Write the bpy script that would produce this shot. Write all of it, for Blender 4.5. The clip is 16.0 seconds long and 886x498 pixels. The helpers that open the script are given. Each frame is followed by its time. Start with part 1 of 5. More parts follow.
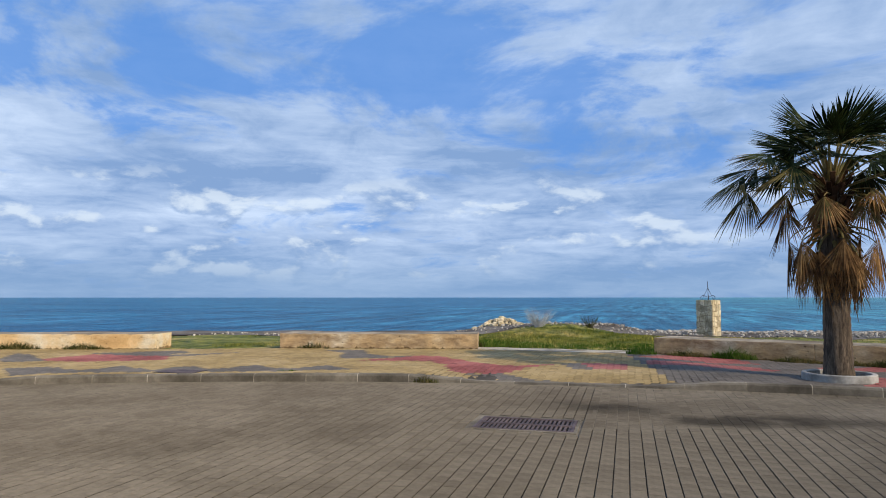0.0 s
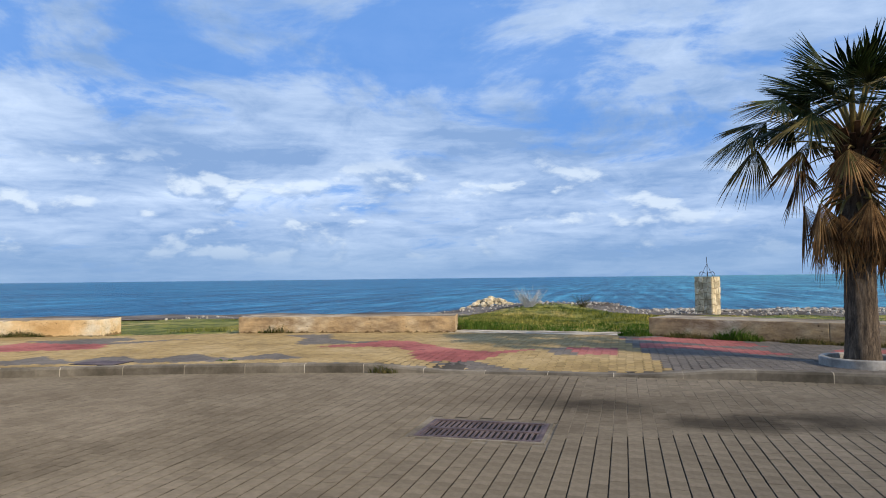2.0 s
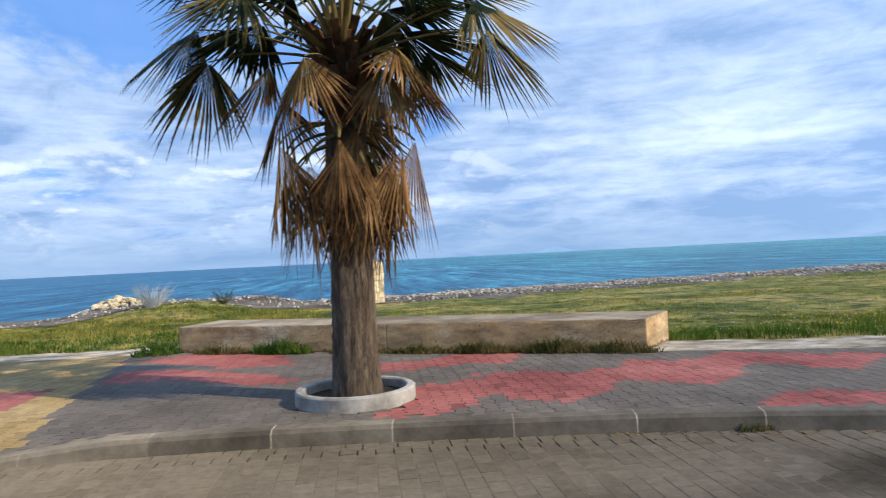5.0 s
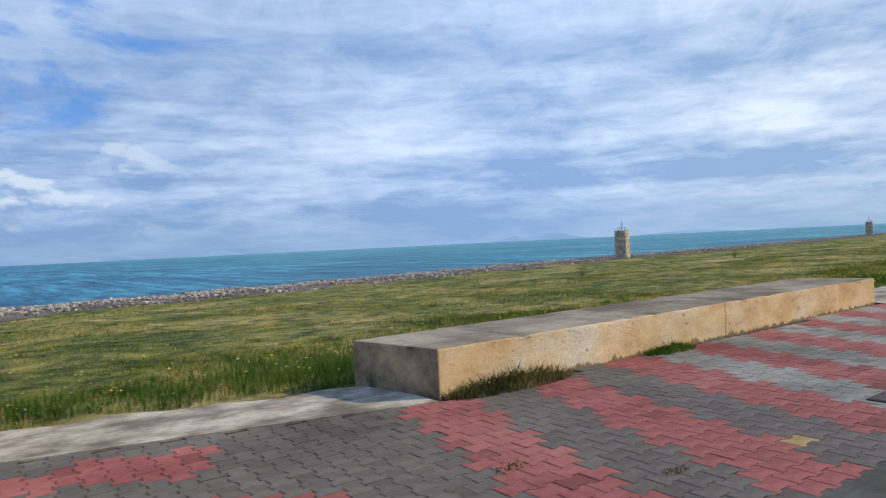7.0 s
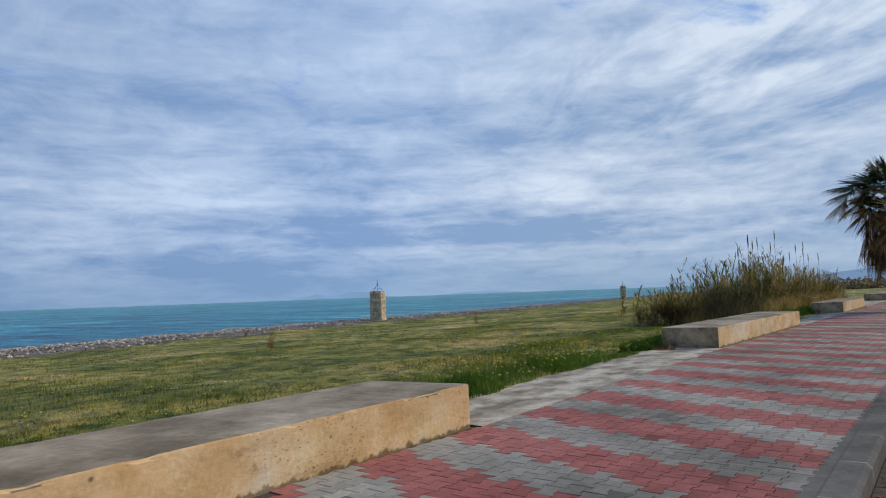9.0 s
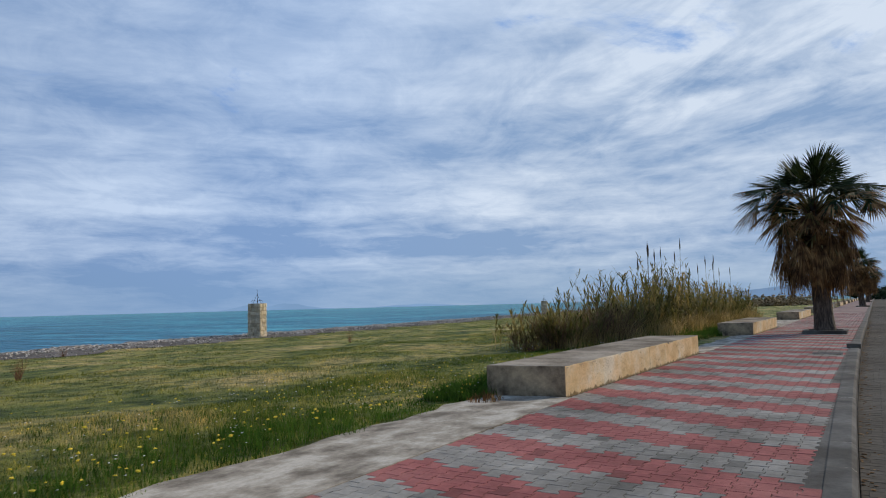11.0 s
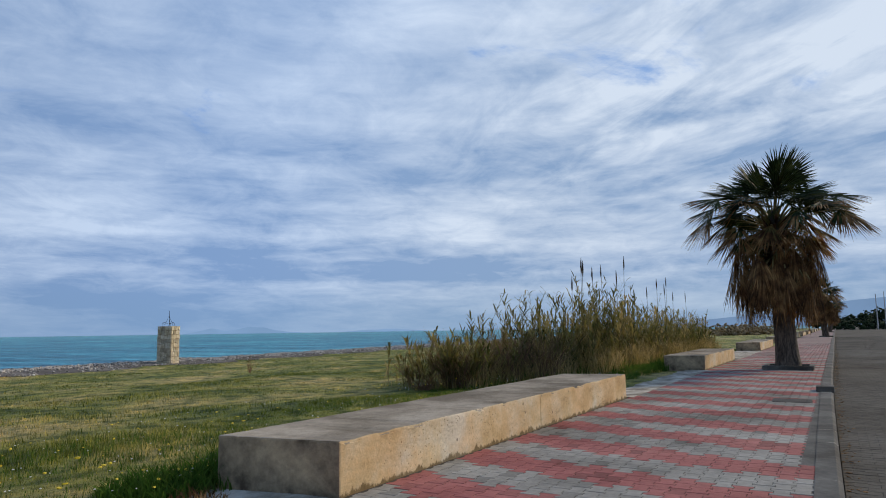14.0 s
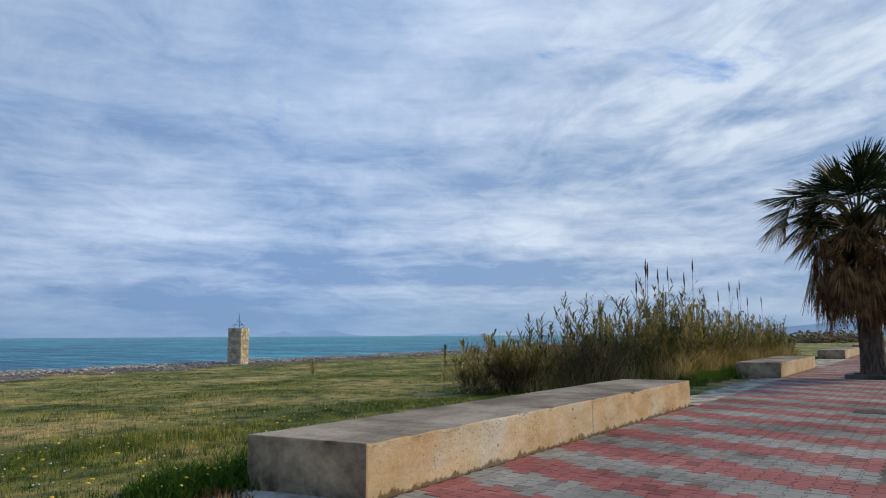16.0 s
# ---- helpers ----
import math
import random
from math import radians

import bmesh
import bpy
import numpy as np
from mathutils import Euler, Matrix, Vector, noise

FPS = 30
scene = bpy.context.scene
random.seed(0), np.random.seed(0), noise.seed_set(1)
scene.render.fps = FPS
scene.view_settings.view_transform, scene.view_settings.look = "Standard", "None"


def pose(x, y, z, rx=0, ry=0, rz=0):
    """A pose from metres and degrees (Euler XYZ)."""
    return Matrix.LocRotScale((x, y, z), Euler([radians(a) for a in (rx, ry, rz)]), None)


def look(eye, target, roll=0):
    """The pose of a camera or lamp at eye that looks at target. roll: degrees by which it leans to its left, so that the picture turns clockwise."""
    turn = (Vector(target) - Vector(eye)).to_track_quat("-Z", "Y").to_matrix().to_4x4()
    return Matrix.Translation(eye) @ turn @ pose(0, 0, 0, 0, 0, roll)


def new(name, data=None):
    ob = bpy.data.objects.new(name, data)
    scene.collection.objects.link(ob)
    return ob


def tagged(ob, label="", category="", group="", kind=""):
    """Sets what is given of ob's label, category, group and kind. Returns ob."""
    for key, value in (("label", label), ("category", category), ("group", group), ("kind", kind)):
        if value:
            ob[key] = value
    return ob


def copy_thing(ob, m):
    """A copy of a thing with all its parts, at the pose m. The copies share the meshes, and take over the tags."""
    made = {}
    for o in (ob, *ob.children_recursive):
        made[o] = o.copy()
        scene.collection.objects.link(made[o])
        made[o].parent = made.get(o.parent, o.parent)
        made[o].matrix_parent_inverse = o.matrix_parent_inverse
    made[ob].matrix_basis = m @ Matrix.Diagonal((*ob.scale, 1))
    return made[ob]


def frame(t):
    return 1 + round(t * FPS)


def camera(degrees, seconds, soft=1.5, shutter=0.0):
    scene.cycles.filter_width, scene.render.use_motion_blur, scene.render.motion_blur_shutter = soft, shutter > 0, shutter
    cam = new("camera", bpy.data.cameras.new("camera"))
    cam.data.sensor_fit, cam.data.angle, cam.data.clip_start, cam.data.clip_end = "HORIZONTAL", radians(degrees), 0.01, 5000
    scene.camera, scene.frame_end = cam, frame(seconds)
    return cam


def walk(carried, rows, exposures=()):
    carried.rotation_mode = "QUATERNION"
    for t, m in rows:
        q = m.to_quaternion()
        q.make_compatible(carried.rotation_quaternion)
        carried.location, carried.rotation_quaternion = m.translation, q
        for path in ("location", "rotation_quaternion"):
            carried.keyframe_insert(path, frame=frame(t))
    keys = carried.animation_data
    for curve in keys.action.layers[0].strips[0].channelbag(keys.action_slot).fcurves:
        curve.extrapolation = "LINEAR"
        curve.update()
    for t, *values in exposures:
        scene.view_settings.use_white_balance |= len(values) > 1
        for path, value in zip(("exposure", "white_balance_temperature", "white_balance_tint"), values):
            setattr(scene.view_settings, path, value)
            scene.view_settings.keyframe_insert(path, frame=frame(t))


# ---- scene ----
cam = camera(67.17, 16.0, soft=1.0, shutter=0.12)
PATH = [
    (0.0, pose(-3.669, -11.177, 1.467, 94.127, 0.016, 15.313)),
    (0.5, pose(-3.701, -10.792, 1.443, 93.782, 0.053, 15.415)),
    (1.0, pose(-3.703, -10.390, 1.425, 93.401, 0.140, 15.479)),
    (1.5, pose(-3.664, -9.889, 1.409, 92.949, 0.457, 15.449)),
    (2.0, pose(-3.528, -9.279, 1.394, 92.491, 0.647, 15.170)),
    (2.5, pose(-3.371, -8.523, 1.380, 91.861, 0.971, 13.579)),
    (3.0, pose(-3.060, -7.583, 1.332, 91.522, 1.355, 10.216)),
    (3.2, pose(-2.849, -7.255, 1.351, 91.272, 1.437, 9.157)),
    (5.3, pose(0.770, -4.031, 1.358, 90.523, 2.690, -11.302)),
    (5.5, pose(1.261, -3.774, 1.341, 90.441, 2.498, -14.651)),
    (6.0, pose(2.590, -3.140, 1.342, 89.988, 2.596, -22.720)),
    (6.5, pose(4.045, -2.677, 1.318, 89.813, 2.757, -28.575)),
    (7.0, pose(5.840, -2.202, 1.301, 89.616, 2.784, -34.688)),
    (7.5, pose(7.507, -1.892, 1.309, 89.607, 2.782, -39.897)),
    (8.0, pose(9.240, -1.641, 1.302, 90.730, 2.489, -44.947)),
    (8.5, pose(10.863, -1.397, 1.299, 92.878, 2.161, -48.620)),
    (9.0, pose(12.422, -1.215, 1.298, 93.912, 2.086, -51.427)),
    (9.5, pose(13.828, -1.028, 1.297, 94.162, 1.883, -53.284)),
    (9.7, pose(14.411, -0.965, 1.293, 94.210, 1.861, -53.888)),
    (11.8, pose(19.852, -0.530, 1.287, 95.506, 1.275, -58.464)),
    (12.0, pose(20.182, -0.515, 1.280, 95.703, 1.251, -58.722)),
    (12.5, pose(20.969, -0.455, 1.271, 95.970, 1.127, -59.045)),
    (13.0, pose(21.727, -0.415, 1.266, 96.296, 1.029, -59.372)),
    (13.5, pose(22.231, -0.375, 1.255, 96.649, 0.914, -59.578)),
    (14.0, pose(22.601, -0.369, 1.257, 96.949, 0.846, -59.652)),
    (14.5, pose(22.892, -0.352, 1.261, 97.055, 0.649, -59.631)),
    (15.0, pose(23.069, -0.364, 1.258, 97.284, 0.538, -59.575)),
    (15.5, pose(23.026, -0.402, 1.253, 97.570, 0.511, -58.935)),
    (16.0, pose(22.991, -0.449, 1.208, 97.388, 0.317, -53.898)),
]
walk(cam, PATH, [(0.0, 0.06), (1.5, 0.10), (2.5, 0.22), (3.2, 0.26), (5.3, 0.40), (5.8, 0.32), (6.5, 0.10), (7.0, 0.08), (8.0, -0.08), (8.5, -0.18), (9.0, -0.22), (12.0, -0.25), (16.0, -0.22)])

# ---- world, sun, exposure ----
SUN_TO = Vector((0.85, -0.525, 0.60)).normalized()
world = bpy.data.worlds.new("sky")
scene.world = world
world.use_nodes = True
wn, wl = world.node_tree.nodes, world.node_tree.links
wn.clear()


def wnode(kind, **kw):
    n = wn.new(kind)
    for k, v in kw.items():
        n.inputs[k].default_value = v
    return n


def wmath(op, a, b=None, clamp=False):
    n = wn.new("ShaderNodeMath")
    n.operation, n.use_clamp = op, clamp
    for i, v in enumerate((a, b)):
        if v is None:
            continue
        if isinstance(v, (int, float)):
            n.inputs[i].default_value = v
        else:
            wl.new(v, n.inputs[i])
    return n.outputs[0]


def wramp(src, lo, hi, a=0.0, b=1.0, kind="SMOOTHSTEP"):
    n = wn.new("ShaderNodeMapRange")
    n.interpolation_type = kind
    wl.new(src, n.inputs[0])
    for i, v in zip((1, 2, 3, 4), (lo, hi, a, b)):
        n.inputs[i].default_value = v
    return n.outputs[0]


def wmix(fac, a, b):
    n = wn.new("ShaderNodeMix")
    n.data_type = "RGBA"
    for sock, v in ((n.inputs[0], fac), (n.inputs[6], a), (n.inputs[7], b)):
        if isinstance(v, (tuple, float, int)):
            sock.default_value = (*v, 1) if isinstance(v, tuple) else v
        else:
            wl.new(v, sock)
    return n.outputs[2]


def wnoise(vec, scale, detail=6, rough=0.55, distortion=0.0):
    n = wnode("ShaderNodeTexNoise", Scale=scale, Detail=detail, Roughness=rough, Distortion=distortion)
    wl.new(vec, n.inputs["Vector"])
    return n.outputs[0]


def wvec(x, y, z):
    n = wn.new("ShaderNodeCombineXYZ")
    for i, v in enumerate((x, y, z)):
        if isinstance(v, (int, float)):
            n.inputs[i].default_value = v
        else:
            wl.new(v, n.inputs[i])
    return n.outputs[0]


sky = wn.new("ShaderNodeTexSky")
sky.sky_type, sky.sun_disc = "NISHITA", False
sky.sun_elevation = math.asin(SUN_TO.z)
sky.sun_rotation = math.atan2(SUN_TO.x, SUN_TO.y)
sky.air_density, sky.dust_density, sky.ozone_density = 1.0, 0.4, 2.0
way = wn.new("ShaderNodeTexCoord").outputs["Generated"]
sep = wn.new("ShaderNodeSeparateXYZ")
wl.new(way, sep.inputs[0])
dx, dy, dz = sep.outputs
up = wmath("MAXIMUM", dz, 0.0)
# cloud deck seen in perspective: level layers low down, puffs and ripples overhead
inv = wmath("DIVIDE", 1.0, wmath("ADD", up, 0.20))
px, py = wmath("MULTIPLY", dx, inv), wmath("MULTIPLY", dy, inv)
plane = wvec(px, py, 0.0)
deck = wnoise(plane, 1.0, 9, 0.56, 0.35)
tufts = wnoise(wvec(px, py, 4.0), 4.2, 9, 0.64, 0.6)
level = wnoise(wvec(wmath("MULTIPLY", dx, 2.0), wmath("MULTIPLY", dy, 2.0), wmath("MULTIPLY", dz, 15.0)), 1.3, 9, 0.58, 0.15)
across = wmath("SUBTRACT", wmath("MULTIPLY", px, 0.857), wmath("MULTIPLY", py, 0.515))
along = wmath("ADD", wmath("MULTIPLY", px, 0.515), wmath("MULTIPLY", py, 0.857))
ripple = wnoise(wvec(across, wmath("MULTIPLY", along, 0.36), 0.0), 5.6, 7, 0.55, 0.9)
side = wramp(dx, -0.30, 0.75)
overhead = wramp(dz, 0.12, 0.30)
low = wramp(dz, 0.38, 0.10)
base = wmath("ADD", wmath("MULTIPLY", deck, 0.43), wmath("MULTIPLY", level, 0.27))
mixed = wmath("ADD", base, wmath("MULTIPLY", tufts, 0.30))
mixed = wmath("ADD", mixed, wmath("MULTIPLY", wmath("SUBTRACT", level, 0.5), wmath("MULTIPLY", low, 0.42)))
mixed = wmath("ADD", mixed, wmath("MULTIPLY", wmath("MULTIPLY", overhead, side), 0.03))
waves = wmath("MULTIPLY", wmath("SUBTRACT", ripple, 0.5), wmath("MULTIPLY", wmath("MULTIPLY", overhead, wramp(dx, 0.76, 0.94)), 0.62))
mixed = wmath("ADD", mixed, waves)
bright = wramp(mixed, 0.40, 0.64, kind="LINEAR")
# gaps of blue, mostly high up and away from the sun
gap_n = wmath("ADD", wmath("MULTIPLY", wnoise(wvec(px, py, 7.3), 1.5, 9, 0.60, 0.4), 0.8), wmath("MULTIPLY", tufts, 0.2))
gap = wmath("ADD", gap_n, wmath("SUBTRACT", wramp(dz, 0.14, 0.36, 0.0, 0.12), wmath("MULTIPLY", wramp(dx, 0.10, 0.55), 0.125)))
blue_gap = wramp(gap, 0.56, 0.67, 0.0, 0.85)
# heaped clouds in low banks, their tops lit
puff_x, puff_y = wmath("MULTIPLY", dx, 3.0), wmath("MULTIPLY", dy, 3.0)
puff = wnoise(wvec(puff_x, puff_y, wmath("MULTIPLY", dz, 6.5)), 3.1, 9, 0.54, 0.2)
above = wnoise(wvec(puff_x, puff_y, wmath("MULTIPLY", wmath("ADD", dz, 0.016), 6.5)), 3.1, 9, 0.54, 0.2)
lit = wramp(wmath("SUBTRACT", puff, above), -0.05, 0.11)
bank_zone = wmath("MULTIPLY", wmath("MULTIPLY", wramp(dz, 0.20, 0.14), wramp(dz, 0.012, 0.04)), wramp(dx, 0.40, 0.0))
bank = wmath("MULTIPLY", wramp(puff, 0.52, 0.61, 0.0, 0.75), bank_zone)
haze = wramp(dz, 0.10, 0.0)
CLOUD_GREY = (2.7, 4.35, 7.5)
CLOUD_WHITE = (7.1, 8.7, 11.3)
BANK_WHITE = (8.3, 9.5, 10.9)
HAZE = (2.6, 4.3, 7.0)
BLUE = (1.2, 3.6, 9.4)
blue = wmix(0.8, sky.outputs[0], BLUE)
c1 = wmix(blue_gap, wmix(bright, CLOUD_GREY, CLOUD_WHITE), blue)
c2 = wmix(bank, c1, wmix(lit, CLOUD_GREY, BANK_WHITE))
c3 = wmix(wmath("MULTIPLY", haze, 0.75), c2, HAZE)
lift = wn.new("ShaderNodeVectorMath")
lift.operation = "SCALE"
wl.new(c3, lift.inputs[0])
wl.new(wramp(dx, 0.25, 0.85, 1.0, 1.14), lift.inputs["Scale"])
warm = wn.new("ShaderNodeVectorMath")
warm.operation = "MULTIPLY"
wl.new(lift.outputs[0], warm.inputs[0])
warm.inputs[1].default_value = (1.13, 1.05, 0.95)
c3 = wmix(wramp(dx, 0.62, 0.95), lift.outputs[0], warm.outputs[0])
back = wnode("ShaderNodeBackground", Strength=0.085)
wl.new(c3, back.inputs["Color"])
wl.new(back.outputs[0], wn.new("ShaderNodeOutputWorld").inputs[0])

sun_data = bpy.data.lights.new("sun", "SUN")
sun_data.energy, sun_data.angle, sun_data.color = 3.9, radians(0.6), (1.0, 0.84, 0.63)
sun = new("sun", sun_data)
sun.matrix_world = look(SUN_TO * 60, (0, 0, 0))
scene.view_settings.exposure = 0.0


# ---- materials ----
def material(name, rough=0.8, metal=0.0, dusty=0.3):
    m = bpy.data.materials.new(name)
    m.use_nodes = True
    b = m.node_tree.nodes["Principled BSDF"]
    b.inputs["Roughness"].default_value = rough
    b.inputs["Metallic"].default_value = metal
    b.inputs["Diffuse Roughness"].default_value = dusty
    return m, m.node_tree.nodes, m.node_tree.links, b


def tex(nodes, links, kind, scale, coord="Object", stretch=(1, 1, 1), **kw):
    tc = nodes.new("ShaderNodeTexCoord")
    mp = nodes.new("ShaderNodeMapping")
    mp.inputs["Scale"].default_value = stretch
    links.new(tc.outputs[coord], mp.inputs[0])
    t = nodes.new(kind)
    t.inputs["Scale"].default_value = scale
    for k, v in kw.items():
        t.inputs[k].default_value = v
    links.new(mp.outputs[0], t.inputs["Vector"])
    return t.outputs[0]


def ramp(nodes, links, src, stops):
    r = nodes.new("ShaderNodeValToRGB")
    while len(r.color_ramp.elements) < len(stops):
        r.color_ramp.elements.new(0.5)
    for e, (p, c) in zip(r.color_ramp.elements, stops):
        e.position, e.color = p, (*c, 1)
    links.new(src, r.inputs[0])
    return r.outputs[0]


def blend(nodes, links, fac, a, b, mode="MIX"):
    n = nodes.new("ShaderNodeMix")
    n.data_type, n.blend_type = "RGBA", mode
    for sock, v in ((n.inputs[0], fac), (n.inputs[6], a), (n.inputs[7], b)):
        if isinstance(v, (tuple, float, int)):
            sock.default_value = (*v, 1) if isinstance(v, tuple) else v
        else:
            links.new(v, sock)
    return n.outputs[2]


def bump(nodes, links, b, height, strength=0.4, distance=0.02):
    n = nodes.new("ShaderNodeBump")
    n.inputs["Strength"].default_value, n.inputs["Distance"].default_value = strength, distance
    links.new(height, n.inputs["Height"])
    links.new(n.outputs[0], b.inputs["Normal"])


def random_fac(nodes, links, island=True):
    if island:
        return nodes.new("ShaderNodeNewGeometry").outputs["Random Per Island"]
    return nodes.new("ShaderNodeObjectInfo").outputs["Random"]


def two_scale(name, dark, mid, light, big=0.6, small=14.0, rough=0.85, strength=0.4, dist=0.01, island=None, spread=0.35, stretch=(1, 1, 1), lo=0.36, hi=0.64, leafy=0.0, odd=False, spec=0.15, dusty=0.3):
    """A worn surface: large stains, fine grain, and if asked a tone of its own for each piece."""
    m, n, l, b = material(name, rough, 0.0, dusty)
    large = tex(n, l, "ShaderNodeTexNoise", big, stretch=stretch, Detail=5.0, Roughness=0.6)
    grain = tex(n, l, "ShaderNodeTexNoise", small, stretch=stretch, Detail=8.0, Roughness=0.7)
    col = ramp(n, l, large, [(lo, dark), (0.5, mid), (hi, light)])
    g = ramp(n, l, grain, [(0.3, (0.68, 0.68, 0.68)), (0.7, (1.12, 1.12, 1.12))])
    col = blend(n, l, 0.8, col, g, "MULTIPLY")
    if island is not None:
        stops = [(0.0, (1 - spread,) * 3), (0.5, (1, 1, 1)), (1.0, (1 + spread * 0.5,) * 3)]
        if odd:
            stops = [(0.0, (0.62,) * 3), (0.04, (0.74,) * 3), (0.07, (0.91,) * 3), (0.5, (1, 1, 1)), (1.0, (1.10,) * 3)]
        r = ramp(n, l, random_fac(n, l, island), stops)
        col = blend(n, l, 1.0, col, r, "MULTIPLY")
    l.new(col, b.inputs["Base Color"])
    b.inputs["Specular IOR Level"].default_value = spec
    bump(n, l, b, grain, strength, dist)
    if leafy:
        let_through(m, leafy)
    return m


def let_through(m, share):
    """Thin leaves let part of the light through."""
    n, l = m.node_tree.nodes, m.node_tree.links
    b = n["Principled BSDF"]
    t = n.new("ShaderNodeBsdfTranslucent")
    l.new(b.inputs["Base Color"].links[0].from_socket, t.inputs[0])
    mx = n.new("ShaderNodeMixShader")
    mx.inputs[0].default_value = share
    l.new(b.outputs[0], mx.inputs[1])
    l.new(t.outputs[0], mx.inputs[2])
    l.new(mx.outputs[0], n["Material Output"].inputs[0])


RED = ((0.225, 0.068, 0.060), (0.325, 0.108, 0.094), (0.38, 0.144, 0.123))
DARK = ((0.108, 0.094, 0.080), (0.144, 0.126, 0.107), (0.180, 0.158, 0.134))
PALE = ((0.155, 0.145, 0.122), (0.262, 0.247, 0.210), (0.352, 0.332, 0.283))
YELLOW = ((0.265, 0.186, 0.078), (0.345, 0.248, 0.108), (0.41, 0.305, 0.15))
ROAD = ((0.099, 0.081, 0.058), (0.158, 0.133, 0.098), (0.212, 0.180, 0.137))
M_PAVER = [two_scale("paver_red", *RED, island=True, odd=True), two_scale("paver_dark_grey", *DARK, island=True, spread=0.16),
           two_scale("paver_pale_grey", *PALE, island=True, odd=True), two_scale("paver_yellow", *YELLOW, island=True, spread=0.2)]
M_PIECE = [two_scale("single_paver_red", *RED, island=False, odd=True), two_scale("single_paver_dark_grey", *DARK, island=False, spread=0.16),
           two_scale("single_paver_pale_grey", *PALE, island=False, odd=True), two_scale("single_paver_yellow", *YELLOW, island=False)]
OIL = ((-3.93, -1.05, 1.0), (-2.45, -1.85, 0.5), (-1.25, -1.5, 0.8), (1.3, -1.0, 0.9), (3.6, -0.6, 0.8))


def stained(m):
    """Old oil spots where cars stand, in blotchy shapes."""
    n, l = m.node_tree.nodes, m.node_tree.links
    b = n["Principled BSDF"]
    col = b.inputs["Base Color"].links[0].from_socket
    place = n.new("ShaderNodeNewGeometry").outputs["Position"]
    wob = n.new("ShaderNodeTexNoise")
    wob.inputs["Scale"].default_value, wob.inputs["Detail"].default_value = 1.8, 6.0
    l.new(place, wob.inputs["Vector"])
    for x, y, r in OIL:
        d = n.new("ShaderNodeVectorMath")
        d.operation = "DISTANCE"
        sc = n.new("ShaderNodeVectorMath")
        sc.operation = "MULTIPLY"
        sc.inputs[1].default_value = (0.6, 1.25, 0)
        l.new(place, sc.inputs[0])
        l.new(sc.outputs[0], d.inputs[0])
        d.inputs[1].default_value = (x * 0.6, y * 1.25, 0)
        k = n.new("ShaderNodeMath")
        k.operation = "MULTIPLY_ADD"
        l.new(wob.outputs[0], k.inputs[0])
        k.inputs[1].default_value = -0.9
        l.new(d.outputs["Value"], k.inputs[2])
        f = n.new("ShaderNodeMapRange")
        f.interpolation_type = "SMOOTHSTEP"
        l.new(k.outputs[0], f.inputs[0])
        for i, v in zip((1, 2, 3, 4), (-0.55 * r, 0.50 * r, 0.36, 1.0)):
            f.inputs[i].default_value = v
        col = blend(n, l, 1.0, col, f.outputs[0], "MULTIPLY")
    l.new(col, b.inputs["Base Color"])
    return m


M_ROADBLOCK = stained(two_scale("road_paver", *ROAD, big=0.35, lo=0.27, hi=0.73, island=True, spread=0.13, rough=0.97, spec=0.04, dusty=0.65))
M_ROADPIECE = stained(two_scale("single_road_paver", *ROAD, big=0.35, lo=0.27, hi=0.73, island=False, spread=0.13, rough=0.97, spec=0.04, dusty=0.65))
M_ROADFAR = two_scale("far_road", *ROAD, big=0.35, lo=0.27, hi=0.73, small=7, rough=0.97, spec=0.04, dusty=0.65)
M_JOINT = two_scale("joint_sand", (0.034, 0.029, 0.022), (0.060, 0.051, 0.039), (0.095, 0.081, 0.062))
M_ROADJOINT = two_scale("road_joint_dust", (0.035, 0.029, 0.021), (0.062, 0.051, 0.037), (0.10, 0.083, 0.06))
M_DUST = stained(two_scale("road_dust", *ROAD, big=0.5, lo=0.27, hi=0.73, small=9, rough=0.97, spec=0.04, dusty=0.65))
M_KERB = two_scale("kerb_concrete", (0.085, 0.074, 0.056), (0.148, 0.130, 0.102), (0.218, 0.192, 0.152), big=1.2, dusty=0.9, island=False, spread=0.25)
M_APRON = two_scale("apron_concrete", (0.17, 0.142, 0.104), (0.36, 0.315, 0.24), (0.54, 0.49, 0.395), big=2.2, small=22, stretch=(0.85, 1.1, 1), lo=0.36, hi=0.62)
M_RING = two_scale("planter_concrete", (0.22, 0.21, 0.19), (0.34, 0.33, 0.30), (0.45, 0.43, 0.40), big=3)
M_SOIL = two_scale("soil", (0.03, 0.024, 0.017), (0.055, 0.045, 0.03), (0.09, 0.075, 0.05), small=30, strength=0.8, dist=0.03)
M_RUST = two_scale("rusty_iron", (0.055, 0.042, 0.042), (0.095, 0.072, 0.074), (0.14, 0.105, 0.10), big=3, small=40, rough=0.7)
# near-black, the shade down in the drain put into the colour
M_PIT = two_scale("pit_dark", (0.006, 0.005, 0.004), (0.011, 0.010, 0.008), (0.02, 0.017, 0.013))
M_IRON = two_scale("dark_iron", (0.02, 0.02, 0.02), (0.04, 0.038, 0.036), (0.07, 0.06, 0.05), big=5, small=50, rough=0.6)
M_STRAW = two_scale("dead_frond", (0.075, 0.036, 0.013), (0.225, 0.12, 0.045), (0.42, 0.25, 0.10), big=2.5, small=30, island=True, spread=0.5, rough=0.75, leafy=0.2)
M_GREEN = two_scale("green_frond", (0.011, 0.022, 0.007), (0.028, 0.046, 0.013), (0.068, 0.082, 0.022), big=2.5, small=25, island=True, spread=0.4, rough=0.6, leafy=0.15)
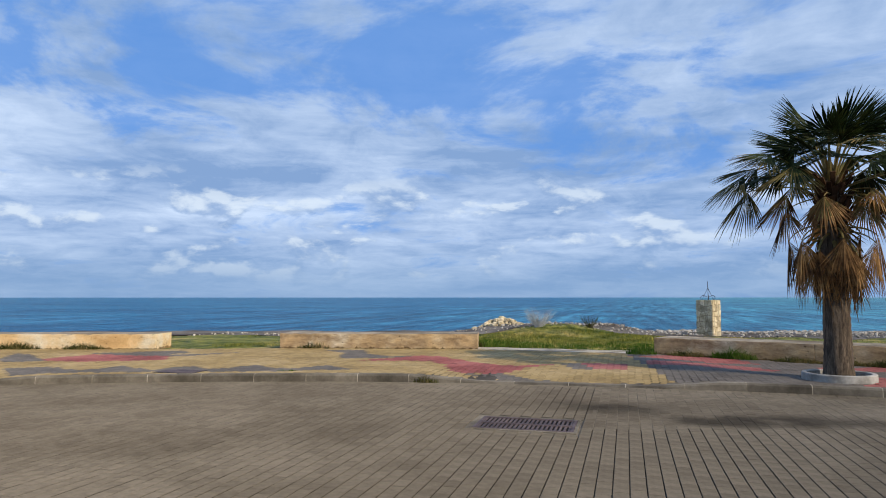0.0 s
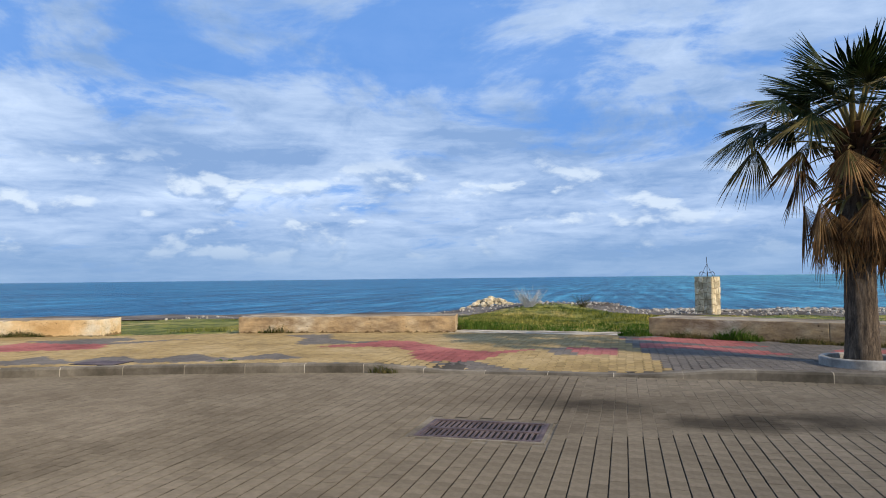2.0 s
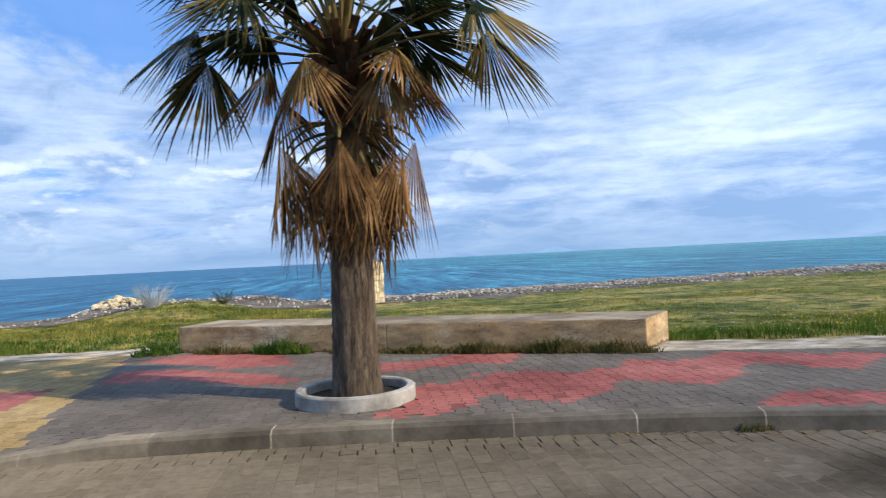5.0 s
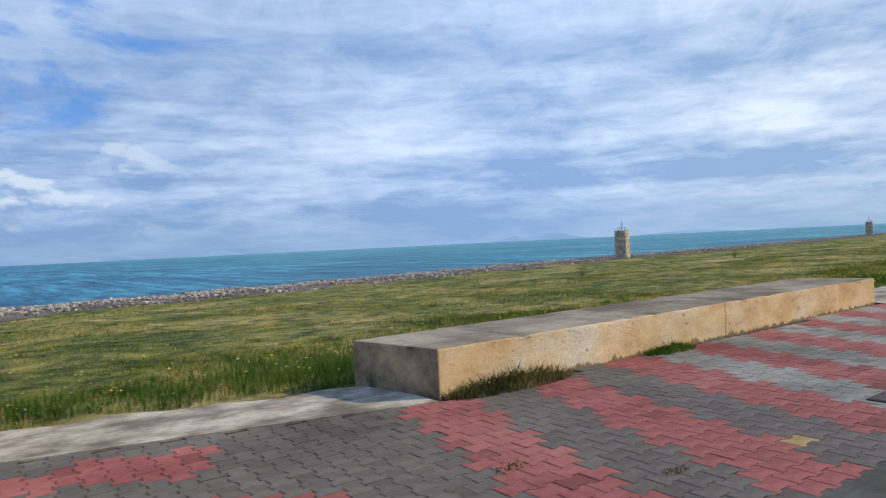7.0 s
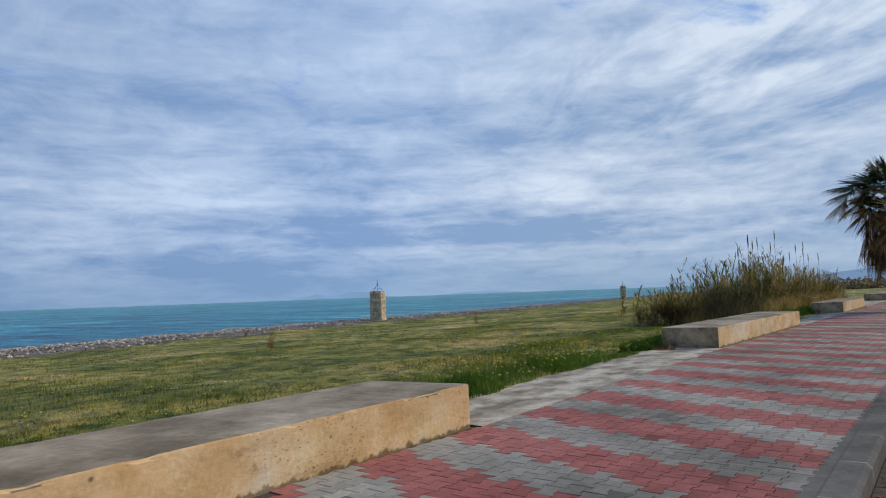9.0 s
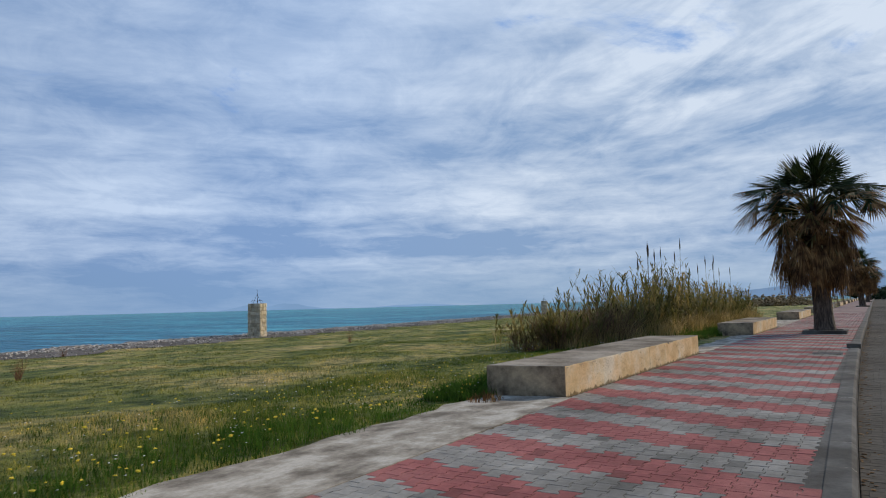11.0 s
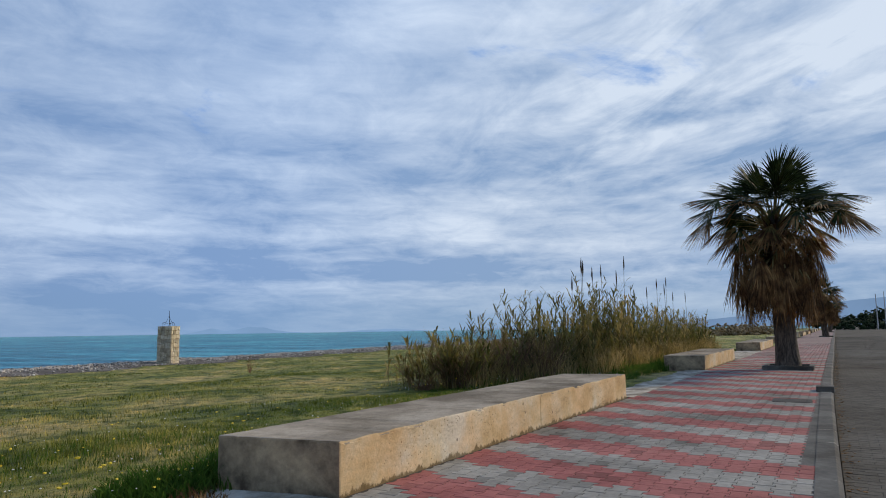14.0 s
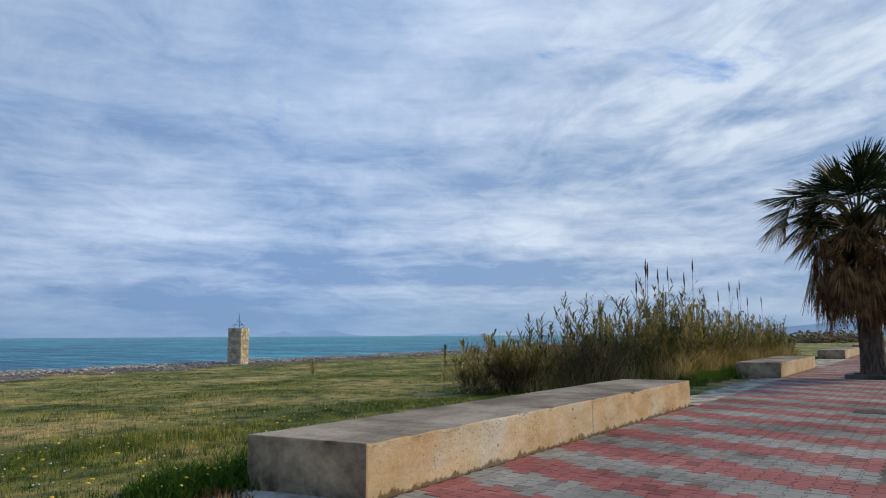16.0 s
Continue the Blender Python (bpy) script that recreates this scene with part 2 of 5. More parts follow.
M_TIRED = two_scale("yellowing_frond", (0.065, 0.062, 0.018), (0.20, 0.155, 0.048), (0.38, 0.27, 0.095), big=2.0, small=25, island=True, spread=0.4, rough=0.6, leafy=0.25)
M_STALK = two_scale("frond_stalk", (0.07, 0.075, 0.022), (0.16, 0.13, 0.045), (0.25, 0.19, 0.075), big=1.5, small=25, island=True, spread=0.4, rough=0.6)
M_STUMP = two_scale("old_leaf_base", (0.035, 0.018, 0.010), (0.085, 0.043, 0.022), (0.16, 0.085, 0.042), big=3, small=30, island=False, spread=0.5)
M_REED = two_scale("reed_leaf", (0.070, 0.080, 0.018), (0.20, 0.180, 0.050), (0.43, 0.32, 0.115), big=0.9, small=20, island=True, spread=0.5, rough=0.6, leafy=0.4)
M_UNDER = two_scale("dry_tall_grass", (0.17, 0.13, 0.042), (0.38, 0.28, 0.10), (0.60, 0.44, 0.19), big=0.8, small=20, island=True, spread=0.5, rough=0.7, leafy=0.4)
M_CANE = two_scale("cane", (0.12, 0.085, 0.04), (0.22, 0.16, 0.075), (0.30, 0.24, 0.12), big=1.5, small=20, island=True, spread=0.4)
M_PLUME = two_scale("plume", (0.06, 0.04, 0.03), (0.10, 0.07, 0.05), (0.14, 0.10, 0.075), small=60)
M_DRYSTEM = two_scale("dry_stem", (0.12, 0.06, 0.03), (0.20, 0.11, 0.06), (0.28, 0.17, 0.09), island=True)
M_PEBBLE = two_scale("pebble", (0.26, 0.235, 0.195), (0.42, 0.385, 0.33), (0.58, 0.54, 0.47), big=3, island=True, spread=0.6)
M_STONE = two_scale("clad_stone", (0.42, 0.34, 0.21), (0.60, 0.51, 0.34), (0.72, 0.64, 0.47), big=2.5, island=True, spread=0.4)
M_MORTAR = two_scale("mortar", (0.22, 0.17, 0.10), (0.32, 0.25, 0.16), (0.42, 0.34, 0.23))
M_YFLOWER, _n, _l, _b = material("yellow_petal", 0.6)
_b.inputs["Base Color"].default_value = (0.75, 0.55, 0.02, 1)
M_WFLOWER, _n, _l, _b = material("white_petal", 0.6)
_b.inputs["Base Color"].default_value = (0.75, 0.75, 0.70, 1)


def grass_material(name, island):
    m, n, l, b = material(name, 0.75)
    b.inputs["Specular IOR Level"].default_value = 0.15
    big = tex(n, l, "ShaderNodeTexNoise", 0.34, stretch=(0.9, 1.0, 1), Detail=4.0, Roughness=0.6)
    mid = tex(n, l, "ShaderNodeTexNoise", 2.3, Detail=7.0, Roughness=0.6)
    c1 = ramp(n, l, big, [(0.35, (0.105, 0.140, 0.024)), (0.50, (0.235, 0.245, 0.056)), (0.66, (0.45, 0.37, 0.145))])
    c2 = ramp(n, l, mid, [(0.38, (0.36, 0.46, 0.32)), (0.5, (1.0, 1.0, 1.0)), (0.62, (1.5, 1.36, 1.2))])
    col = blend(n, l, 1.0, c1, c2, "MULTIPLY")
    if island:
        r = ramp(n, l, random_fac(n, l), [(0.0, (0.40, 0.46, 0.36)), (0.6, (1.0, 1.0, 1.0)), (1.0, (1.8, 1.55, 1.3))])
        col = blend(n, l, 1.0, col, r, "MULTIPLY")
    else:
        g = tex(n, l, "ShaderNodeTexNoise", 22.0, Detail=6.0, Roughness=0.75)
        c3 = ramp(n, l, g, [(0.3, (0.45, 0.45, 0.45)), (0.7, (1.2, 1.2, 1.2))])
        col = blend(n, l, 1.0, col, c3, "MULTIPLY")
        bump(n, l, b, g, 0.9, 0.08)
    l.new(col, b.inputs["Base Color"])
    if island:
        let_through(m, 0.4)
    return m


M_GRASS = grass_material("grass_blades", True)
M_TURF = grass_material("turf", False)
M_LUSH = two_scale("lush_weed", (0.03, 0.075, 0.008), (0.075, 0.155, 0.018), (0.15, 0.215, 0.034), big=1.2, small=12, island=True, spread=0.5, leafy=0.4)
M_WEED = two_scale("dry_weed", (0.05, 0.06, 0.018), (0.12, 0.12, 0.035), (0.24, 0.19, 0.08), big=2.0, small=12, island=True, spread=0.5, leafy=0.4)


def bench_material(name="ochre_concrete", wash=1.0):
    """Ochre-washed concrete, stained; wash: how much of the pale coat is left over the brown render."""
    m, n, l, b = material(name, 0.9)
    b.inputs["Specular IOR Level"].default_value = 0.15
    big = tex(n, l, "ShaderNodeTexNoise", 0.9, Detail=5.0, Roughness=0.65)
    streak = tex(n, l, "ShaderNodeTexNoise", 2.2, stretch=(0.7, 0.7, 1.9), Detail=9.0, Roughness=0.72)
    grain = tex(n, l, "ShaderNodeTexNoise", 25.0, Detail=8.0, Roughness=0.7)
    pits = tex(n, l, "ShaderNodeTexVoronoi", 5.5, Randomness=1.0)
    side = ramp(n, l, big, [(0.36, (0.58, 0.38, 0.175)), (0.47, (0.69, 0.50, 0.27)), (0.56, (0.72, 0.58, 0.37)), (0.64, (0.75, 0.67, 0.51))])
    dirt = ramp(n, l, streak, [(0.33, (0.34, 0.30, 0.25)), (0.41, (0.85, 0.82, 0.78)), (0.53, (1.0, 1.0, 1.0)), (0.64, (1.14, 1.12, 1.10))])
    if wash < 1:
        coat = ramp(n, l, tex(n, l, "ShaderNodeTexNoise", 3.1, stretch=(0.6, 0.6, 1.5), Detail=8.0, Roughness=0.7), [(wash - 0.10, (0, 0, 0)), (wash + 0.22, (1, 1, 1))])
        side = blend(n, l, coat, (0.285, 0.20, 0.118), side)
    side = blend(n, l, 0.75, side, dirt, "MULTIPLY")
    hole = ramp(n, l, pits, [(0.05, (0.12, 0.10, 0.08)), (0.12, (1, 1, 1))])
    side = blend(n, l, 0.8, side, hole, "MULTIPLY")
    pocks = tex(n, l, "ShaderNodeTexVoronoi", 26.0, stretch=(0.8, 1, 1.2), Randomness=1.0)
    where = tex(n, l, "ShaderNodeTexNoise", 1.3, Detail=4.0, Roughness=0.6)
    pock = ramp(n, l, pocks, [(0.10, (0.30, 0.22, 0.14)), (0.26, (1, 1, 1))])
    side = blend(n, l, ramp(n, l, where, [(0.46, (0.05, 0.05, 0.05)), (0.58, (0.85, 0.85, 0.85))]), side, pock, "MULTIPLY")
    g = ramp(n, l, grain, [(0.3, (0.75, 0.75, 0.75)), (0.7, (1.1, 1.1, 1.1))])
    foot_xyz = n.new("ShaderNodeSeparateXYZ")
    tc = n.new("ShaderNodeTexCoord")
    l.new(tc.outputs["Object"], foot_xyz.inputs[0])
    blot = tex(n, l, "ShaderNodeTexNoise", 5.0, stretch=(1, 1, 0.5), Detail=7.0, Roughness=0.7)
    edge = n.new("ShaderNodeMath")
    edge.operation = "MULTIPLY_ADD"
    l.new(blot, edge.inputs[0])
    edge.inputs[1].default_value = -0.30
    l.new(foot_xyz.outputs[2], edge.inputs[2])
    moss = ramp(n, l, edge.outputs[0], [(0.0, (0.30, 0.27, 0.22)), (0.02, (1, 1, 1))])
    moss.node.color_ramp.elements[0].position = 0.0
    shift = n.new("ShaderNodeMath")
    shift.operation = "ADD"
    l.new(edge.outputs[0], shift.inputs[0])
    shift.inputs[1].default_value = 0.140
    l.new(shift.outputs[0], moss.node.inputs[0])
    side = blend(n, l, 0.9, side, moss, "MULTIPLY")
    l.new(blend(n, l, 0.8, side, g, "MULTIPLY"), b.inputs["Base Color"])
    bump(n, l, b, grain, 0.5, 0.012)
    return m


M_BENCH = bench_material()
M_BENCHOLD = bench_material("bare_ochre_concrete", 0.48)
M_BENCHTOP = two_scale("weathered_concrete_top", (0.165, 0.133, 0.092), (0.285, 0.238, 0.172), (0.40, 0.34, 0.255), big=1.3, small=18, rough=0.95, strength=0.6)
# stained ends turned from the sun, with their shade mixed into the colour
M_BENCHEND = two_scale("shaded_concrete_end", (0.12, 0.086, 0.052), (0.33, 0.245, 0.148), (0.52, 0.385, 0.225), big=2.6, small=18, rough=0.95, strength=0.6)


def trunk_material():
    m, n, l, b = material("palm_bark", 0.95)
    ridge = tex(n, l, "ShaderNodeTexNoise", 6.0, stretch=(3.2, 3.2, 0.45), Detail=7.0, Roughness=0.7)
    fine = tex(n, l, "ShaderNodeTexNoise", 40.0, stretch=(1, 1, 0.3), Detail=5.0, Roughness=0.7)
    c = ramp(n, l, ridge, [(0.36, (0.028, 0.019, 0.012)), (0.5, (0.092, 0.066, 0.043)), (0.64, (0.175, 0.132, 0.09))])
    g = ramp(n, l, fine, [(0.3, (0.7, 0.7, 0.7)), (0.7, (1.15, 1.15, 1.15))])
    l.new(blend(n, l, 0.8, c, g, "MULTIPLY"), b.inputs["Base Color"])
    bump(n, l, b, ridge, 0.9, 0.04)
    return m


M_TRUNK = trunk_material()


def sea_material():
    m, n, l, b = material("sea_water", 0.35, 0.0, 0.0)
    wave = tex(n, l, "ShaderNodeTexNoise", 0.75, stretch=(1.0, 0.5, 1), Detail=8.0, Roughness=0.68, Distortion=0.4)
    swell = tex(n, l, "ShaderNodeTexNoise", 0.03, stretch=(0.5, 1.4, 1), Detail=5.0, Roughness=0.6)
    far = tex(n, l, "ShaderNodeTexNoise", 0.006, stretch=(0.2, 1.6, 1), Detail=4.0)
    c = ramp(n, l, swell, [(0.32, (0.019, 0.120, 0.205)), (0.52, (0.036, 0.200, 0.300)), (0.70, (0.062, 0.285, 0.370))])
    c2 = ramp(n, l, far, [(0.35, (0.75, 0.85, 0.95)), (0.65, (1.15, 1.2, 1.15))])
    c = blend(n, l, 1.0, c, c2, "MULTIPLY")
    # water greener and paler further down the coast
    xy = n.new("ShaderNodeSeparateXYZ")
    l.new(n.new("ShaderNodeNewGeometry").outputs["Position"], xy.inputs[0])
    down = n.new("ShaderNodeMapRange")
    l.new(xy.outputs[0], down.inputs[0])
    for i, v in zip((1, 2, 3, 4), (-60.0, 500.0, 0.0, 1.0)):
        down.inputs[i].default_value = v
    c = blend(n, l, 1.0, c, ramp(n, l, down.outputs[0], [(0.0, (0.80, 0.78, 0.92)), (0.25, (1.3, 1.1, 1.0)), (1.0, (2.0, 1.36, 1.08))]), "MULTIPLY")
    mid_wave = tex(n, l, "ShaderNodeTexNoise", 0.26, stretch=(2.6, 0.22, 1), Detail=7.0, Roughness=0.65, Distortion=0.3)
    long_wave = tex(n, l, "ShaderNodeTexNoise", 0.10, stretch=(2.8, 0.14, 1), Detail=6.0, Roughness=0.62, Distortion=0.4)
    for src, k in ((wave, 0.8), (mid_wave, 1.0), (long_wave, 0.75)):
        w = ramp(n, l, src, [(0.36, (0.40, 0.50, 0.58)), (0.52, (1.0, 1.0, 1.0)), (0.64, (1.7, 1.5, 1.4))])
        c = blend(n, l, k, c, w, "MULTIPLY")
    foam = ramp(n, l, wave, [(0.715, (0, 0, 0)), (0.76, (1, 1, 1))])
    l.new(blend(n, l, foam, c, (0.6, 0.65, 0.68)), b.inputs["Base Color"])
    bump(n, l, b, wave, 0.8, 0.5)
    b.inputs["Specular IOR Level"].default_value = 0.02
    return m


M_SEA = sea_material()


# Far land takes no light: its haze is painted as a glowing colour.
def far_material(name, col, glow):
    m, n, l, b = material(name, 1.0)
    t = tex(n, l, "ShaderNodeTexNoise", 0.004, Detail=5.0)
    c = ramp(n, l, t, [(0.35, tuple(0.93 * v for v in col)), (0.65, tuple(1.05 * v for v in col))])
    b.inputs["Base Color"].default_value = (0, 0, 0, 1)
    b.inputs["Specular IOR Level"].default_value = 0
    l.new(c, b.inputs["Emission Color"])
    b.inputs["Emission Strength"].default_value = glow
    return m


M_ISLE = far_material("haze_glow_island", (0.250, 0.412, 0.665), 1.0)
M_HILL = far_material("haze_glow_mountain", (0.20, 0.32, 0.52), 1.0)
M_TREE = two_scale("far_foliage", (0.010, 0.022, 0.010), (0.022, 0.040, 0.016), (0.045, 0.065, 0.024), big=0.8, small=3, island=True, spread=0.5)
M_WOOD = two_scale("grey_wood", (0.10, 0.085, 0.07), (0.18, 0.155, 0.13), (0.26, 0.23, 0.2), big=2)
M_DUNE = two_scale("dry_scrub", (0.22, 0.165, 0.09), (0.38, 0.30, 0.17), (0.52, 0.42, 0.26), big=0.5, small=6, island=True, spread=0.4, leafy=0.4)
M_POLE = two_scale("pale_pole", (0.40, 0.40, 0.39), (0.5, 0.5, 0.49), (0.6, 0.6, 0.58), big=2)


# ---- builders ----
def mesh_of(name, verts, faces, mats, mat_index=None, smooth=False):
    """A mesh from numpy vertices and faces (one array of equal polygons, or a list of such arrays)."""
    me = bpy.data.meshes.new(name)
    groups = faces if isinstance(faces, list) else [faces]
    groups = [np.asarray(g, dtype=np.int32) for g in groups if len(g)]
    verts = np.asarray(verts, dtype=np.float32)
    me.vertices.add(len(verts))
    me.vertices.foreach_set("co", verts.ravel())
    sizes = np.concatenate([np.full(len(g), g.shape[1], np.int32) for g in groups])
    loops = np.concatenate([g.ravel() for g in groups])
    me.loops.add(len(loops))
    me.loops.foreach_set("vertex_index", loops)
    me.polygons.add(len(sizes))
    me.polygons.foreach_set("loop_start", np.concatenate([[0], np.cumsum(sizes)[:-1]]).astype(np.int32))
    me.polygons.foreach_set("loop_total", sizes)
    for m in mats:
        me.materials.append(m)
    if mat_index is not None:
        me.polygons.foreach_set("material_index", np.asarray(mat_index, np.int32))
    me.polygons.foreach_set("use_smooth", np.full(len(sizes), smooth))
    me.update(calc_edges=True)
    me.validate()
    return me


def part(name, bm, mat, parent, label="", smooth=False):
    me = bpy.data.meshes.new(name)
    bm.to_mesh(me)
    bm.free()
    me.materials.append(mat)
    if smooth:
        for p in me.polygons:
            p.use_smooth = True
    ob = new(name, me)
    ob.parent = parent
    return tagged(ob, label)


def child(name, me, parent, label="", m=None):
    ob = new(name, me)
    ob.parent = parent
    if m is not None:
        ob.matrix_basis = m
    return tagged(ob, label)


def empty(name, m, label="", category="", group="", kind=""):
    ob = new(name)
    ob.matrix_basis = m
    ob.empty_display_size = 0.2
    return tagged(ob, label, category, group, kind)


def box_bm(sx, sy, sz, at=(0, 0, 0), bevel=0.0, cuts=0, jitter=0.0, seed=0):
    bm = bmesh.new()
    bmesh.ops.create_cube(bm, size=1.0, matrix=Matrix.Translation(at) @ Matrix.Diagonal((sx, sy, sz, 1)))
    if cuts:
        long_edges = [e for e in bm.edges if abs((e.verts[0].co - e.verts[1].co).x) > 0.9 * sx]
        bmesh.ops.subdivide_edges(bm, edges=long_edges, cuts=cuts, use_grid_fill=True)
    if bevel:
        sharp = [e for e in bm.edges if len(e.link_faces) == 2 and e.calc_face_angle(0) > 0.5]
        bmesh.ops.bevel(bm, geom=sharp, offset=bevel, segments=2, affect="EDGES", profile=0.6)
    if jitter:
        rnd = random.Random(seed)
        for v in bm.verts:
            v.co += Vector((rnd.uniform(-1, 1), rnd.uniform(-1, 1), rnd.uniform(-1, 1))) * jitter
    return bm


def tube_bm(points, radii, sides=8):
    bm = bmesh.new()
    rings = []
    pts = [Vector(p) for p in points]
    for i, p in enumerate(pts):
        d = (pts[min(i + 1, len(pts) - 1)] - pts[max(i - 1, 0)]).normalized()
        q = d.to_track_quat("Z", "Y")
        rings.append([bm.verts.new(p + q @ Vector((math.cos(a) * radii[i], math.sin(a) * radii[i], 0))) for a in [2 * math.pi * k / sides for k in range(sides)]])
    for a, b in zip(rings, rings[1:]):
        for k in range(sides):
            bm.faces.new((a[k], a[(k + 1) % sides], b[(k + 1) % sides], b[k]))
    bm.faces.new(list(reversed(rings[0])))
    bm.faces.new(rings[-1])
    return bm


def curve_y(xs, ys):
    """A smooth y(x) through a few control points."""
    xs, ys = np.array(xs, float), np.array(ys, float)
    slope = np.gradient(ys, xs)

    def f(x):
        x = np.asarray(x, float)
        i = np.clip(np.searchsorted(xs, x) - 1, 0, len(xs) - 2)
        h = xs[i + 1] - xs[i]
        t = np.clip((x - xs[i]) / h, 0, 1)
        y = (2 * t**3 - 3 * t**2 + 1) * ys[i] + (t**3 - 2 * t**2 + t) * h * slope[i] + (-2 * t**3 + 3 * t**2) * ys[i + 1] + (t**3 - t**2) * h * slope[i + 1]
        return y
    return f


# inner edge of the kerb, and the seaward edge of the paving
kerb_y = curve_y([-60, -30, -22, -17, -14.5, -12.2, -10.4, -8.6, -6, -3.5, -1, 1, 3, 5, 6, 7.2, 9, 13.3, 17, 21, 27, 34, 60, 300],
                 [-25, -9.5, -5, -2.3, -1.05, -0.1, 0.5, 0.98, 1.35, 1.45, 1.40, 1.17, 0.78, 0.13, -0.27, -0.56, -0.64, -0.52, -0.38, -0.31, -0.16, -0.06, 0, 0])
BACK = ((-60, -8), (-30, 1.4), (-16.6, 5.1), (-13.4, 6.4), (-7.75, 7.45), (-3.0, 7.05), (3.74, 3.98), (5.9, 3.2), (8.97, 2.48), (17.74, 2.74), (26.75, 3.0), (60, 3.0), (300, 3.0))
BX, BY = [p[0] for p in BACK], [p[1] for p in BACK]


def back_y(x):
    return np.interp(x, BX, BY)


ROAD_Z = -0.13
crest_y = curve_y([-60, -25, -7, 5, 25, 45, 70, 150, 300], [8, 22.5, 26.5, 29, 32.5, 36.5, 39.5, 52, 70])


def field_z(x, y):
    """Height of the open ground between the paving and the sea."""
    x, y = np.asarray(x, float), np.asarray(y, float)
    b, c = back_y(x), crest_y(x)
    t = np.clip((y - b) / np.maximum(c - b, 1), 0, 1)
    z = -0.03 - 0.50 * t * t * (3 - 2 * t)
    z = z + 0.05 * np.sin(0.9 * x + 0.5 * y) * np.sin(0.7 * y - 0.3 * x) * np.clip((y - b - 1) / 4, 0, 1)
    heap = 0.62 * np.exp(-(((x + 7.3) / 3.6) ** 2 + ((y - 23.5) / 3.5) ** 2))
    heap = heap + 0.30 * np.exp(-(((x + 10.4) / 1.6) ** 2 + ((y - 26) / 1.8) ** 2)) + 0.28 * np.exp(-(((x + 4.4) / 1.5) ** 2 + ((y - 26.5) / 1.8) ** 2))
    z = z + heap
    drop = np.clip((y - c - 1.0) / 7, 0, 1)
    return z - 1.6 * drop * drop * (3 - 2 * drop) - 0.12 * np.clip(y - c - 8, 0, 30)


# ---- ground, road bed, field, sea ----
def grid_sheet(name, xs, rows_fn, nv, zf, mats, label, category, smooth=True):
    nx = len(xs)
    V = np.zeros((nx, nv, 3))
    for i, x in enumerate(xs):
        V[i, :, 0] = x
        V[i, :, 1] = rows_fn(x, nv)
        V[i, :, 2] = zf(V[i, :, 0], V[i, :, 1])
    idx = np.arange(nx * nv).reshape(nx, nv)
    F = np.stack([idx[:-1, :-1], idx[1:, :-1], idx[1:, 1:], idx[:-1, 1:]], -1).reshape(-1, 4)
    ob = new(name, mesh_of(name, V.reshape(-1, 3), F, mats, smooth=smooth))
    return tagged(ob, label, category, kind="structure")


bm = bmesh.new()
edge = [-4000, -60, -30, -22, -17, -12, -8, -4, 0, 4, 8, 12, 20, 29.9, 30.1, 60, 110, 300, 4000]
near_ = [bm.verts.new((x, float(kerb_y(np.clip(x, -60, 300))) + 0.25, ROAD_Z - 0.022)) for x in edge]
mid_ = [bm.verts.new((x, -11.9 if x < 30 else -4.4, ROAD_Z - 0.022)) for x in edge]
far_ = [bm.verts.new((x, -4000, ROAD_Z - 0.022)) for x in edge]
for k in range(len(edge) - 1):
    bm.faces.new((mid_[k], mid_[k + 1], near_[k + 1], near_[k]))
    bm.faces.new((far_[k], far_[k + 1], mid_[k + 1], mid_[k]))
road_bed = part("road", bm, M_ROADJOINT, None, "worn block-paved road with dusty sand joints")
road_bed.data.materials.append(M_ROADFAR)
for p in road_bed.data.polygons:
    c = p.center
    if c.x > 110 or c.x < -30 or c.y < -1000:
        p.material_index = 1
tagged(road_bed, category="road", kind="structure")

field_x = np.concatenate([np.linspace(-60, -22, 20), np.linspace(-21, 80, 230), np.linspace(83, 300, 60)])
field = grid_sheet("ground", field_x, lambda x, n: np.concatenate([[back_y(x) + 0.02], np.linspace(back_y(x) + 0.3, crest_y(x) - 3, n - 25), np.linspace(crest_y(x) - 2.6, crest_y(x) + 30, 24)]), 75, field_z, [M_TURF], "rough coastal grassland, green and straw-coloured, sloping to the shore", "grass field")

bm = bmesh.new()
for c in ((-4900, 15), (4900, 15), (4900, 4900), (-4900, 4900)):
    bm.verts.new((c[0], c[1], -1.6))
bm.faces.new(bm.verts)
sea = part("water", bm, M_SEA, None, "choppy blue-green sea reaching the horizon")
tagged(sea, category="sea", kind="structure")


# ---- interlocking blocks ----
BL, BP = 0.20, 0.14          # length of a paving block, pitch of its rows
RP = 0.14                    # pitch of the rows of road blocks


def block_outline(long_y=False, gap=0.0025):
    if long_y:
        return np.array([(-0.0655, -0.0986), (0.0655, -0.0986), (0.0655, 0.0986), (-0.0655, 0.0986)])
    a, w, n = BL / 2 - gap, 0.0825 - gap, 0.0575 - gap
    pts = [(-a, -w), (-0.060, -w), (-0.036, -n), (0.036, -n), (0.060, -w), (a, -w), (a, w), (0.060, w), (0.036, n), (-0.036, n), (-0.060, w), (-a, w)]
    pts = np.array(pts)
    return pts


